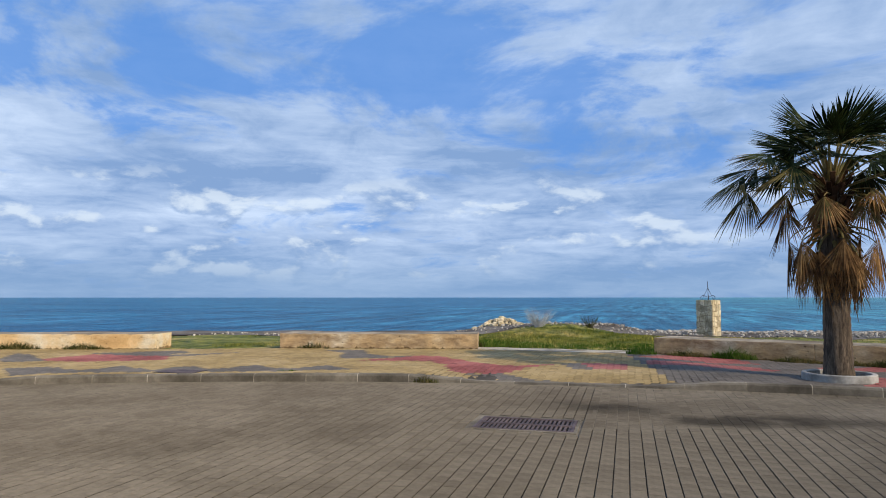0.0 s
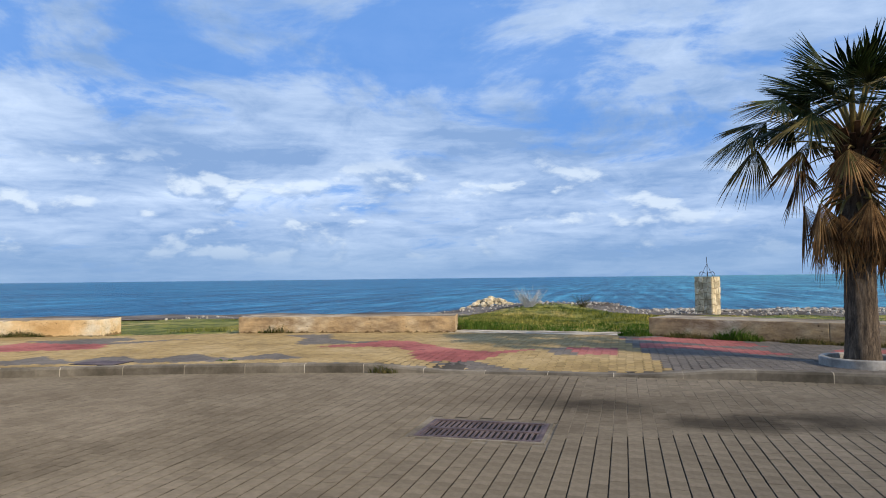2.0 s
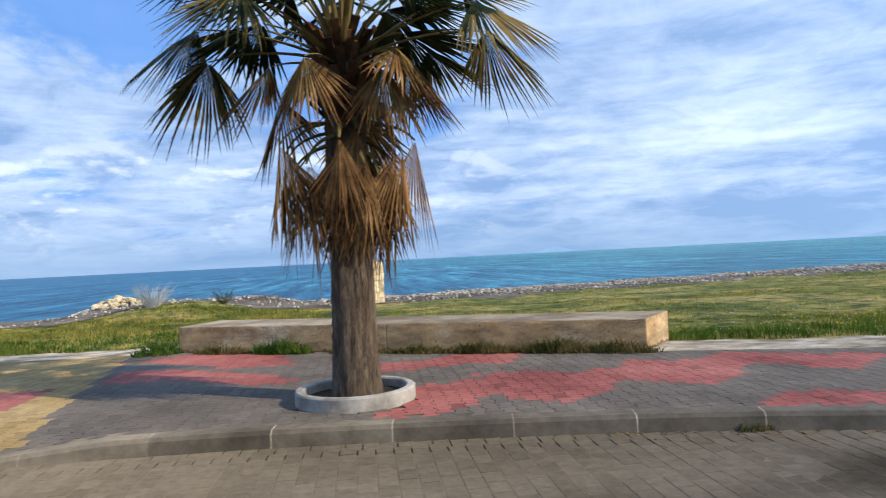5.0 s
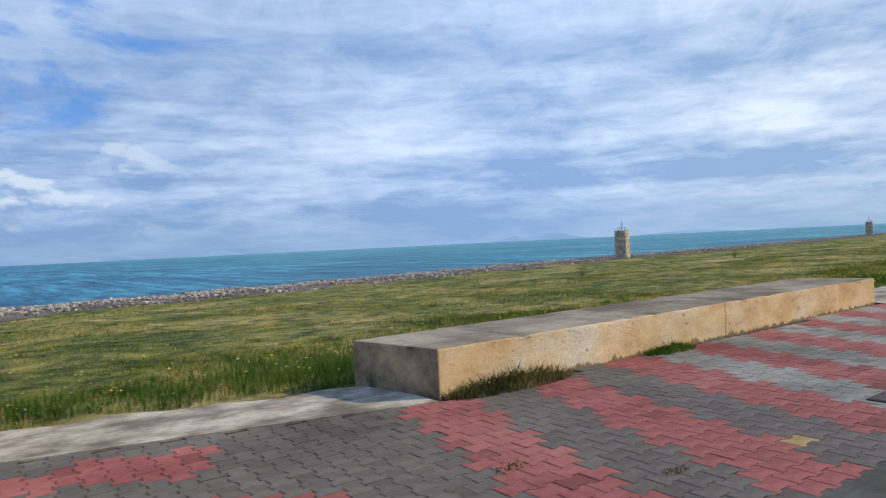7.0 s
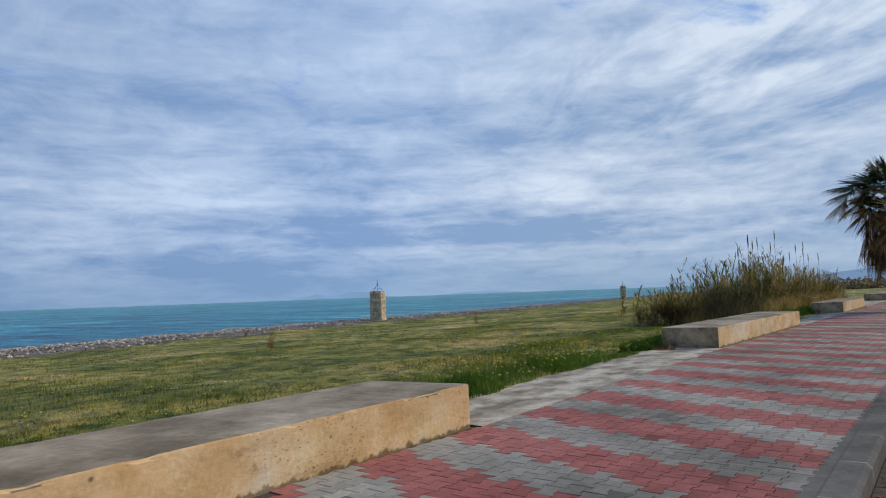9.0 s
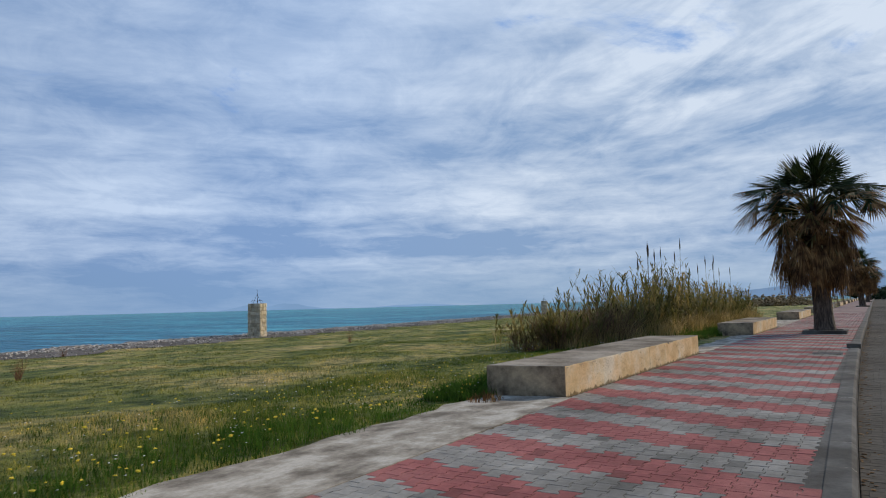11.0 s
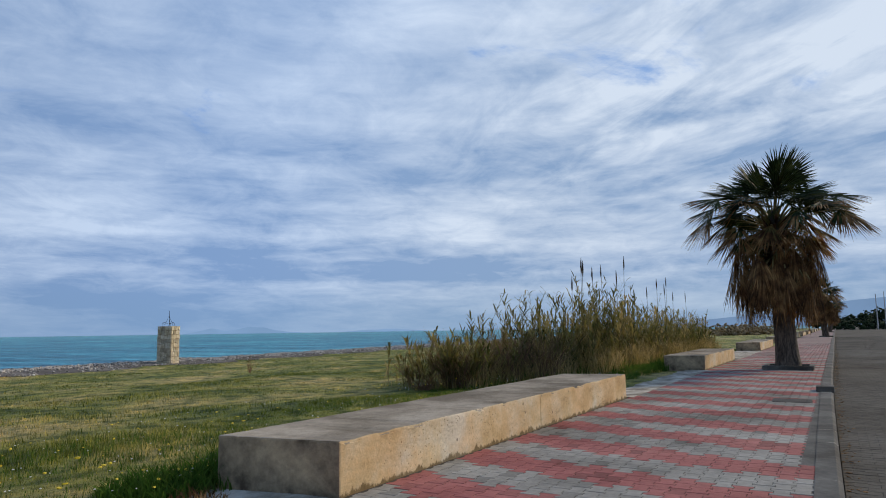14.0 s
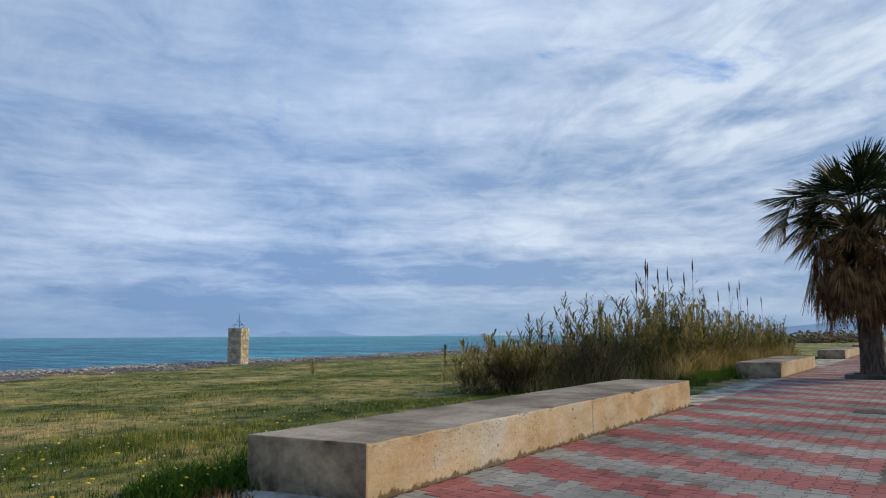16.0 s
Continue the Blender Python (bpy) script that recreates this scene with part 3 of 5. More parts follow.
def blocks_mesh(name, cx, cy, cz, colour, mats, long_y, rng, big_skirt=False, fall=0.0, turned=False):
    """Blocks at the given centres: 12-sided top, chamfer and short skirt."""
    out = block_outline(long_y)
    if turned:
        out = out[::-1, ::-1]
    k = len(out)
    n = len(cx)
    tilt = rng.normal(0, 0.0035, (n, 2))
    tilt[:, 1] += fall
    rise = rng.normal(0, 0.0008, n)
    rings = []
    for shrink, dz in ((0.965, 0.0), (1.0, -0.003), (1.0, -0.022))[: 3 if big_skirt else 2]:
        p = out * shrink
        x = cx[:, None] + p[None, :, 0]
        y = cy[:, None] + p[None, :, 1]
        z = (cz + rise)[:, None] + dz + tilt[:, :1] * p[None, :, 0] + tilt[:, 1:] * p[None, :, 1]
        rings.append(np.stack([x, y, z], -1))
    V = np.stack(rings, 1).reshape(-1, 3)
    nr = len(rings)
    base = (np.arange(n) * nr * k)[:, None]
    top = base + np.arange(k)[None, :]
    j = np.arange(k)
    q = np.stack([j, j + k, (j + 1) % k + k, (j + 1) % k], -1)
    quads = np.concatenate([base[:, :, None] + q[None] + k * r for r in range(nr - 1)], 1).reshape(-1, 4)
    mi = np.concatenate([colour, np.repeat(colour, (nr - 1) * k)])
    return mesh_of(name, V, [top, quads], mats, mi)


def in_poly(x, y, poly):
    inside = np.zeros(x.shape, bool)
    pts = list(poly)
    for (x1, y1), (x2, y2) in zip(pts, pts[1:] + pts[:1]):
        if y1 == y2:
            continue
        cross = ((y1 > y) != (y2 > y)) & (x < (x2 - x1) * (y - y1) / (y2 - y1) + x1)
        inside ^= cross
    return inside


STRIPE, PHASE, SLANT = 1.236, 8.178, 0.26
# fields of colour laid into the older paving: (colour, corner points)
FIELDS = [
    (0, ((-9.8, 3.4), (-9.1, 4.3), (-8.7, 5.1), (-8.1, 4.9), (-6.9, 3.6), (-6.1, 3.2), (-5.1, 3.7), (-5.7, 3.0), (-6.0, 2.1), (-6.9, 1.8), (-7.3, 2.3), (-7.5, 3.0), (-8.1, 3.7))),
    (1, ((-10.4, 3.8), (-10.9, 5.3), (-11.8, 6.0), (-10.7, 6.4), (-10.1, 5.1), (-9.3, 4.6), (-8.8, 5.0), (-9.1, 4.3), (-10.0, 3.9))),
    (1, ((-6.8, 1.8), (-6.3, 1.9), (-6.0, 2.1), (-5.4, 1.6), (-4.4, 1.35), (-4.4, 0.8), (-5.7, 1.2))),
    (0, ((-4.7, 4.1), (-3.7, 4.1), (-3.6, 3.1), (-4.6, 3.0))),
    (1, ((-5.1, 3.9), (-4.7, 4.1), (-4.3, 3.0), (-4.7, 2.9))),
    (0, ((-17.2, 1.8), (-16.9, 3.1), (-15.8, 3.7), (-14.7, 3.3), (-14.1, 2.3), (-15.7, 1.5), (-16.7, 1.4))),
    (1, ((-18.2, 1.6), (-19.2, 3.0), (-17.9, 2.4), (-16.7, 1.4), (-17.4, 0.9))),
    (1, ((-16.2, -0.2), (-15.4, 0.4), (-14.3, 0.0), (-14.1, 1.0), (-13.0, 0.4), (-12.8, 1.3), (-11.8, 0.9), (-11.5, 1.9), (-10.4, 1.3), (-10.0, 2.2), (-9.1, 1.6), (-10.3, 0.95), (-11.5, 0.5), (-12.7, 0.1), (-13.9, -0.3), (-15.2, -0.9))),
    (1, ((-17.4, 3.5), (-16.7, 3.8), (-15.5, 4.8), (-14.8, 4.3), (-15.1, 3.5), (-13.6, 4.7), (-14.4, 3.3), (-16.0, 3.1))),
    (0, ((1.6, 1.6), (2.2, 1.5), (2.6, 2.2), (3.5, 1.7), (4.0, 2.2), (4.4, 2.6), (5.1, 1.8), (6.0, 2.6), (4.5, 3.5), (3.8, 3.1), (3.2, 3.4), (2.7, 2.7), (1.9, 3.1), (1.3, 3.1))),
    (0, ((3.2, 0.8), (3.8, 1.26), (4.6, 0.9), (5.2, 1.4), (6.1, 0.8), (6.8, 1.5), (7.5, 1.0), (7.2, 0.4), (7.1, -0.1), (6.6, -0.4), (5.9, 0.07), (5.3, -0.1))),
    (0, ((5.9, 2.4), (6.4, 2.8), (7.2, 2.35), (6.7, 1.9))),
    (0, ((-0.1, 3.9), (0.2, 4.4), (0.8, 4.5), (1.6, 5.0), (2.2, 4.6), (1.8, 3.7), (1.3, 3.9), (0.4, 3.7))),
    (0, ((0.1, 1.4), (0.5, 2.7), (1.4, 2.9), (1.9, 3.1), (2.5, 2.8), (3.1, 3.1), (2.4, 1.8), (1.9, 1.4), (1.2, 2.0), (0.8, 1.3))),
    (0, ((-2.6, 6.9), (-1.3, 6.4), (-0.9, 4.9), (-1.7, 4.8), (-2.4, 5.4), (-3.6, 6.2))),
    (0, ((-3.3, 5.3), (-2.2, 5.0), (-1.2, 4.2), (-0.6, 3.4), (-1.4, 3.5), (-2.3, 4.2), (-3.2, 4.2))),
]


def paving_colour(x, y, old):
    """0 red, 1 dark grey, 2 pale grey, 3 yellow."""
    col = np.full(x.shape, 1)
    s = x - SLANT * (y - 1)
    w = (s - PHASE) / STRIPE
    red = (w - np.floor(w)) < 0.51
    col[(s > 7.9) & red] = 0
    col[(s > 10.95) & ~red] = 2
    col[(x + 0.16 * (y - 1.4)) < -2.85] = 3
    for c, poly in FIELDS:
        col[in_poly(x, y, poly)] = c
    if not old:
        odd = np.hypot(x - 9.81, y + 0.06)
        col[odd == odd.min()] = 3
    return col


def ramp_drop(x):
    """How far the paving edge sinks at the lowered stretch of kerb."""
    a = np.clip((x + 7.6) / 1.3, 0, 1) * np.clip((-2.0 - x) / 1.3, 0, 1)
    c = np.clip((-14.4 - x) / 1.2, 0, 1) * np.clip((x + 19) / 1.2, 0, 1)
    return 0.105 * np.maximum(a, c)


def pave_z(x, y):
    f = np.clip(1 - (y - kerb_y(x)) / 2.2, 0, 1)
    return -ramp_drop(x) * f * f


def bed_strip(name, x0, x1, n, lo, hi, zf, mat, label, category, rows=6):
    xs = np.linspace(x0, x1, n)
    return grid_sheet(name, xs, lambda x, k: np.linspace(lo(x), hi(x), k), rows, zf, [mat], label, category)


rng = np.random.default_rng(4)
pavement = bed_strip("pavement", -60, 300, 400, lambda x: kerb_y(x) - 0.02, lambda x: back_y(x) + 0.02, lambda x, y: pave_z(x, y) - 0.010, M_JOINT, "promenade paved with red, grey and yellow interlocking blocks", "pavement", 12)

SEAM = 7.9                 # where the older paving, its rows running across, meets the striped one


def paver_grid(old):
    if old:
        x, y = np.meshgrid(np.arange(-26, 13, BP), np.arange(-9, 9.2, BL), indexing="ij")
        y = y + (np.round((x + 26) / BP).astype(int) % 2) * BL / 2
    else:
        x, y = np.meshgrid(np.arange(6, 75, BL), np.arange(-3, 5, BP), indexing="ij")
        x = x + (np.round((y + 3) / BP).astype(int) % 2) * BL / 2
    x, y = x.ravel(), y.ravel()
    cut = x - SLANT * (y - 1)
    ok = (y > kerb_y(x) + 0.055) & (y < back_y(x) - 0.07) & ((cut < SEAM) if old else (cut > SEAM + 0.04))
    ok &= (x + 0.03) ** 2 + (y - 2.3) ** 2 > 0.62 ** 2
    ok &= ~((np.abs(x - 44.55) < 0.62) & (np.abs(y - 0.9) < 0.62))
    return x[ok], y[ok]


SINGLES = []
for old in (True, False):
    gx, gy = paver_grid(old)
    pc = paving_colour(gx, gy, old)
    single = ((np.abs(gx - 6.8) < 1.0) & (gy < 1.6)) if old else (np.abs(gx - 10.2) < 1.4) & (gy < 1.2)
    single &= np.cumsum(single) <= 150
    pz = pave_z(gx, gy)
    fall = (pave_z(gx, gy + 0.05) - pave_z(gx, gy - 0.05)) / 0.1
    blocks = new("paving_blocks", blocks_mesh("paving_blocks", gx[~single], gy[~single], pz[~single], pc[~single], M_PAVER, False, rng, fall=fall[~single], turned=old))
    blocks.parent = pavement
    tagged(blocks, "interlocking concrete blocks, worn and faded", kind="stuff")
    SINGLES.append((gx[single], gy[single], pz[single], pc[single]))
grid_sheet("mortar_strip", np.linspace(-24, 64, 600), lambda x, k: np.array([float(kerb_y(x)) - 0.005, float(kerb_y(x)) + 0.16]), 2, lambda x, y: pave_z(x, y) - 0.0035, [M_KERB], "crumbling mortar between the paving and the kerb", "mortar")

bm = bmesh.new()
bm.faces.new([bm.verts.new((SEAM + SLANT * (y - 1) + d, y, -0.0035)) for d, y in ((-0.14, -0.42), (0.16, -0.42), (0.16, 2.5), (-0.14, 2.5))])
seam = part("seam_mortar", bm, M_KERB, None, "grey mortar filling the seam between two kinds of paving")
tagged(seam, category="mortar", kind="structure")
M_FARPAVE = two_scale("far_striped_paving", (0.185, 0.125, 0.110), (0.255, 0.175, 0.152), (0.32, 0.235, 0.20), big=0.5, small=6, stretch=(1.6, 0.4, 1))
bed_strip("far_paving", 74.8, 300, 90, lambda x: kerb_y(x) + 0.02, lambda x: back_y(x) - 0.02, lambda x, y: np.zeros(np.shape(x)) - 0.002, M_FARPAVE, "faded reddish promenade paving running into the distance", "pavement", 4)

# road blocks, their long side across the road
rx, ry = np.meshgrid(np.arange(-26, 110, RP), np.arange(-16.0, 2.0, BL), indexing="ij")
ry = ry + (np.round((rx + 26) / RP).astype(int) % 2) * BL / 2
rx, ry = rx.ravel(), ry.ravel()
GRATE = (-5.53, -4.30, -3.06, -2.28)      # x0, x1, y0, y1
ok = (ry < kerb_y(rx) - 0.31) & (ry > np.where(rx < 30, -12.0, -4.4)) & ~((rx > GRATE[0] - 0.09) & (rx < GRATE[1] + 0.09) & (ry > GRATE[2] - 0.11) & (ry < GRATE[3] + 0.11))
rx, ry = rx[ok], ry[ok]
rsingle = (np.abs(rx + 3.6) < 1.7) & (np.abs(ry + 4.2) < 1.2)
rsingle &= np.cumsum(rsingle) <= 280
rblocks = new("road_blocks", blocks_mesh("road_blocks", rx[~rsingle], ry[~rsingle], np.full((~rsingle).sum(), ROAD_Z), np.zeros((~rsingle).sum(), int), [M_ROADBLOCK], True, rng))
rblocks.parent = road_bed
tagged(rblocks, "dusty grey-brown interlocking road blocks", kind="stuff")


# dust trodden into the joints between the kerb and the drain line
dust_x = np.linspace(-4.15, 9.0, 90)
dust_lo = lambda x: np.interp(x, [-4.2, -3.0, -1.0, 2.0, 5.0, 9.0], [-2.85, -2.46, -2.02, -1.75, -1.75, -1.55]) + 0.05 * np.sin(6.1 * x) + 0.04 * np.sin(14.3 * x + 1)
dust = grid_sheet("road_dust", dust_x, lambda x, k: np.linspace(dust_lo(x), float(kerb_y(x)) - 0.55, k), 26, lambda x, y: np.full(np.shape(x), ROAD_Z - 0.0016) + 0.0016 * np.sin(3.1 * x + 2.2 * y) * np.sin(2.7 * y - 1.3 * x), [M_DUST], "trodden dust filling the road joints", "road dust")

# border row of blocks laid along the kerb
bx = np.arange(-24, 110, RP)
bs = (kerb_y(bx + 0.05) - kerb_y(bx - 0.05)) / 0.1
border = new("border_blocks", blocks_mesh("border_blocks", bx, kerb_y(bx) - 0.312 * np.sqrt(1 + bs * bs), np.full(len(bx), ROAD_Z - 0.002), np.zeros(len(bx), int), [M_ROADBLOCK], True, rng))
border.parent = road_bed
tagged(border, "row of road blocks laid along the kerb", kind="stuff")


# ---- kerb ----
def kerb_stone(x0, x1):
    bm = bmesh.new()
    secs = []
    for x in np.linspace(x0 + 0.006, x1 - 0.006, 4):
        y = float(kerb_y(x))
        s = float(kerb_y(x + 0.05) - kerb_y(x - 0.05)) / 0.1
        nx_, ny_ = s / math.hypot(1, s), -1 / math.hypot(1, s)
        top = 0.006 - float(ramp_drop(x))
        prof = [(0.0, -0.2), (0.0, top), (0.165, top), (0.20, top - 0.03), (0.21, -0.2)]
        secs.append([bm.verts.new((x + nx_ * a, y + ny_ * a, z)) for a, z in prof])
    for a, b in zip(secs, secs[1:]):
        for k in range(4):
            bm.faces.new((a[k], b[k], b[k + 1], a[k + 1]))
    bm.faces.new(secs[0])
    bm.faces.new(list(reversed(secs[-1])))
    bmesh.ops.recalc_face_normals(bm, faces=bm.faces[:])
    return bm


kerb = empty("kerb", pose(0, 0, 0), "grey concrete kerb of metre-long stones, lowered at a ramp", "kerb", kind="structure")
xk = -24.0
while xk < 64:
    s_ = float(kerb_y(xk + 0.5) - kerb_y(xk - 0.5))
    step = 1.0 / math.hypot(1, s_)
    part("kerb_stone", kerb_stone(xk, xk + step), M_KERB, kerb)
    part("mortar_joint", kerb_stone(xk - 0.0115, xk + 0.0115), M_APRON, kerb)
    xk += step
part("kerb_run", kerb_stone(xk, 300), M_KERB, kerb)


# ---- benches ----
BENCH_H, BENCH_D = 0.42, 1.12


def bench(a, b, slant=(0.0, 0.0), seed=0):
    """A long concrete seat wall from a to b (its front line), as deep as BENCH_D towards the sea; slant: how far its ends run askew."""
    a, b = Vector((*a, 0)), Vector((*b, 0))
    length = (b - a).length
    ang = math.atan2(b.y - a.y, b.x - a.x)
    root = empty("bench_wall", Matrix.Translation(a) @ Matrix.Rotation(ang, 4, "Z"), "long low ochre concrete seat wall with a weathered grey top", "bench wall", "seat walls along the promenade")
    cuts = [0.0] + [length * k / max(1, round(length / 4.2)) for k in range(1, max(1, round(length / 4.2)))] + [length]
    for i, (s, e) in enumerate(zip(cuts, cuts[1:])):
        bm = box_bm(e - s - 0.004, BENCH_D, BENCH_H + 0.25, ((s + e) / 2, BENCH_D / 2, (BENCH_H - 0.25) / 2), 0.016, 60, 0.0)
        rnd = random.Random(seed * 10 + i)
        for z_cut in (BENCH_H - 0.034, BENCH_H - 0.07):
            bmesh.ops.bisect_plane(bm, geom=bm.verts[:] + bm.edges[:] + bm.faces[:], plane_co=(0, 0, z_cut), plane_no=(0, 0, 1))
        for v in bm.verts:
            if v.co.z > BENCH_H - 0.05:
                v.co.z += 0.004 * noise.noise(v.co * 2.3 + Vector((seed * 7, 0, 0))) + rnd.uniform(-0.0015, 0.0015)
            if v.co.y < 0.05:
                v.co.y += 0.002 * noise.noise(v.co * 1.1 + Vector((seed * 3, 5, 0)))
            if v.co.y < 0.06 and v.co.z > BENCH_H - 0.03:
                chip = max(0.0, noise.noise(Vector((v.co.x * 4.5 + seed * 11, 3.3, 0))) - 0.12) * rnd.uniform(0.4, 1.0)
                v.co.y += 0.045 * chip
                v.co.z -= 0.05 * chip
        for v in bm.verts:
            k = v.co.x / length
            v.co.x += (slant[0] * (1 - k) + slant[1] * k) * v.co.y / BENCH_D
        ob = part("wall_section", bm, M_BENCHOLD if seed in (1, 2) else M_BENCH, root, smooth=False)
        ob.data.materials.append(M_BENCHTOP)
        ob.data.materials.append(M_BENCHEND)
        for p in ob.data.polygons:
            if p.normal.z > 0.6:
                p.material_index = 1
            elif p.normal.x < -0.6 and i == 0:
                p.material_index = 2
    return root


BENCHES = [((-29, 1.7), (-16.6, 5.1)), ((-13.4, 6.4), (-7.75, 7.45)), ((-3.0, 7.05), (3.74, 3.98)), ((8.97, 2.48), (17.74, 2.74)), ((26.75, 3.0), (34.9, 3.0)), ((43.4, 3.0), (50.0, 3.0))]
BENCHES += [((60 + 17 * k, 3.0), (68 + 17 * k, 3.0)) for k in range(9)]
for i, (a, b) in enumerate(BENCHES):
    bench(a, b, (0.0, 0.0) if i < 2 else (0.0, 0.29) if i == 2 else (-0.2, -0.2), seed=i)


# ---- concrete aprons in the gaps ----
def apron(x0, x1, depth, lift=0.006):
    n = 24
    xs = np.linspace(x0, x1, n)
    V, F = [], []
    for i, x in enumerate(xs):
        y = float(back_y(x))
        for dy, z in ((-0.10, -0.05), (-0.10, lift), (depth + 0.05 * math.sin(3 * x) + 0.05 * math.sin(7.7 * x), lift - 0.01), (depth + 0.14, -0.1)):
            V.append((x, y + dy, z))
    for i in range(n - 1):
        for k in range(3):
            F.append((4 * i + k, 4 * i + 4 + k, 4 * i + 5 + k, 4 * i + 1 + k))
    ob = new("concrete_apron", mesh_of("concrete_apron", V, np.array(F), [M_APRON]))
    return tagged(ob, "cracked pale concrete strip between two seat walls", "concrete strip", "strips between seat walls", kind="structure")


for x0, x1, dep in ((-7.9, -3.05, 0.9), (3.8, 8.9, 0.95), (17.8, 26.7, 1.15), (34.95, 43.35, 0.55), (50.05, 59.95, 1.1)):
    apron(x0, x1, dep)

# ---- single blocks within reach of the eye ----
def single_block(name, long_y, mat, turned=False):
    return blocks_mesh(name, np.zeros(1), np.zeros(1), np.zeros(1), np.zeros(1, int), [mat], long_y, np.random.default_rng(1), turned=turned)


for turned, (sx_, sy_, sz_, sc_) in zip((True, False), SINGLES):
    PIECE = [single_block("paving_block", False, m, turned) for m in M_PIECE]
    for x, y, z, c in zip(sx_, sy_, sz_, sc_):
        child("paving_block", PIECE[c], pavement, m=pose(x, y, z + random.uniform(-0.001, 0.001), random.uniform(-0.3, 0.3), random.uniform(-0.3, 0.3), random.uniform(-0.5, 0.5)))
RPIECE = single_block("road_block", True, M_ROADPIECE)
for x, y in zip(rx[rsingle], ry[rsingle]):
    child("road_block", RPIECE, road_bed, m=pose(x, y, ROAD_Z + random.uniform(-0.0015, 0.0015), random.uniform(-0.5, 0.5), random.uniform(-0.5, 0.5), random.uniform(-0.6, 0.6)))


# ---- drain grate and covers ----
def drain_grate(x0, x1, y0, y1, z):
    root = empty("drain_grate", pose((x0 + x1) / 2, (y0 + y1) / 2, z), "rusty cast-iron road drain grate with two rows of slots", "drain grate")
    w, d = x1 - x0, y1 - y0
    part("mortar_bed", box_bm(w + 0.30, d + 0.48, 0.02, (0, 0, -0.026)), M_KERB, root, "dusty pale mortar bed")
    part("pit", box_bm(w, d, 0.02, (0, 0, -0.0235)), M_PIT, root, "near-black plate standing in for the shaded drain depth")
    for s in (-1, 1):
        part("frame_bar", box_bm(w, 0.045, 0.05, (0, s * (d / 2 - 0.022), -0.02), 0.006), M_RUST, root)
        part("frame_bar", box_bm(0.045, d - 0.09, 0.05, (s * (w / 2 - 0.022), 0, -0.02), 0.006), M_RUST, root)
        part("concrete_collar", box_bm(w + 0.08, 0.04, 0.05, (0, s * (d / 2 + 0.021), -0.024), 0.008, 10, 0.003, 3), M_KERB, root)
        part("concrete_collar", box_bm(0.04, d, 0.05, (s * (w / 2 + 0.021), 0, -0.024), 0.008, 0, 0.003, 5), M_KERB, root)
    part("middle_bar", box_bm(w - 0.09, 0.06, 0.045, (0, 0, -0.02), 0.006), M_RUST, root)
    n = 21
    for k in range(n):
        x = -w / 2 + 0.06 + (w - 0.12) * k / (n - 1)
        for s in (-1, 1):
            part("slot_bar", box_bm(0.026, d / 2 - 0.09, 0.04, (x, s * (d / 4 - 0.004), -0.022), 0.004), M_RUST, root)
    return root


drain_grate(*GRATE, ROAD_Z + 0.006)


def cover(x, y, w, d, z, mat, label):
    root = empty("manhole_cover", pose(x, y, z, 0, 0, 2), label, "manhole cover", "covers in the paving")
    part("rim", box_bm(w, d, 0.02, (0, 0, 0), 0.004), M_IRON, root)
    part("plate", box_bm(w - 0.05, d - 0.05, 0.02, (0, 0, 0.004), 0.004, 6, 0.001, 2), mat, root)
    for s in (-1, 1):
        part("lifting_slot", box_bm(0.06, 0.015, 0.004, (0, s * d * 0.36, 0.014)), M_IRON, root)


cover(11.42, -0.14, 0.5, 0.5, 0.0, M_RUST, "square reddish-brown iron cover set in the striped paving")
cover(-12.2, 0.30, 0.85, 0.55, 0.0, M_RUST, "rusty brown iron cover set in the yellow paving by the kerb")
cover(35.4, 0.36, 0.6, 0.6, -0.008, M_IRON, "square rusty iron cover set in the striped paving")
kb = empty("concrete_block", pose(37.5, -0.10, 0.045), "loose grey concrete block lying on the kerb", "concrete block")
part("block", box_bm(0.50, 0.30, 0.11, (0, 0, 0), 0.015, 4, 0.004, 9), M_KERB, kb)


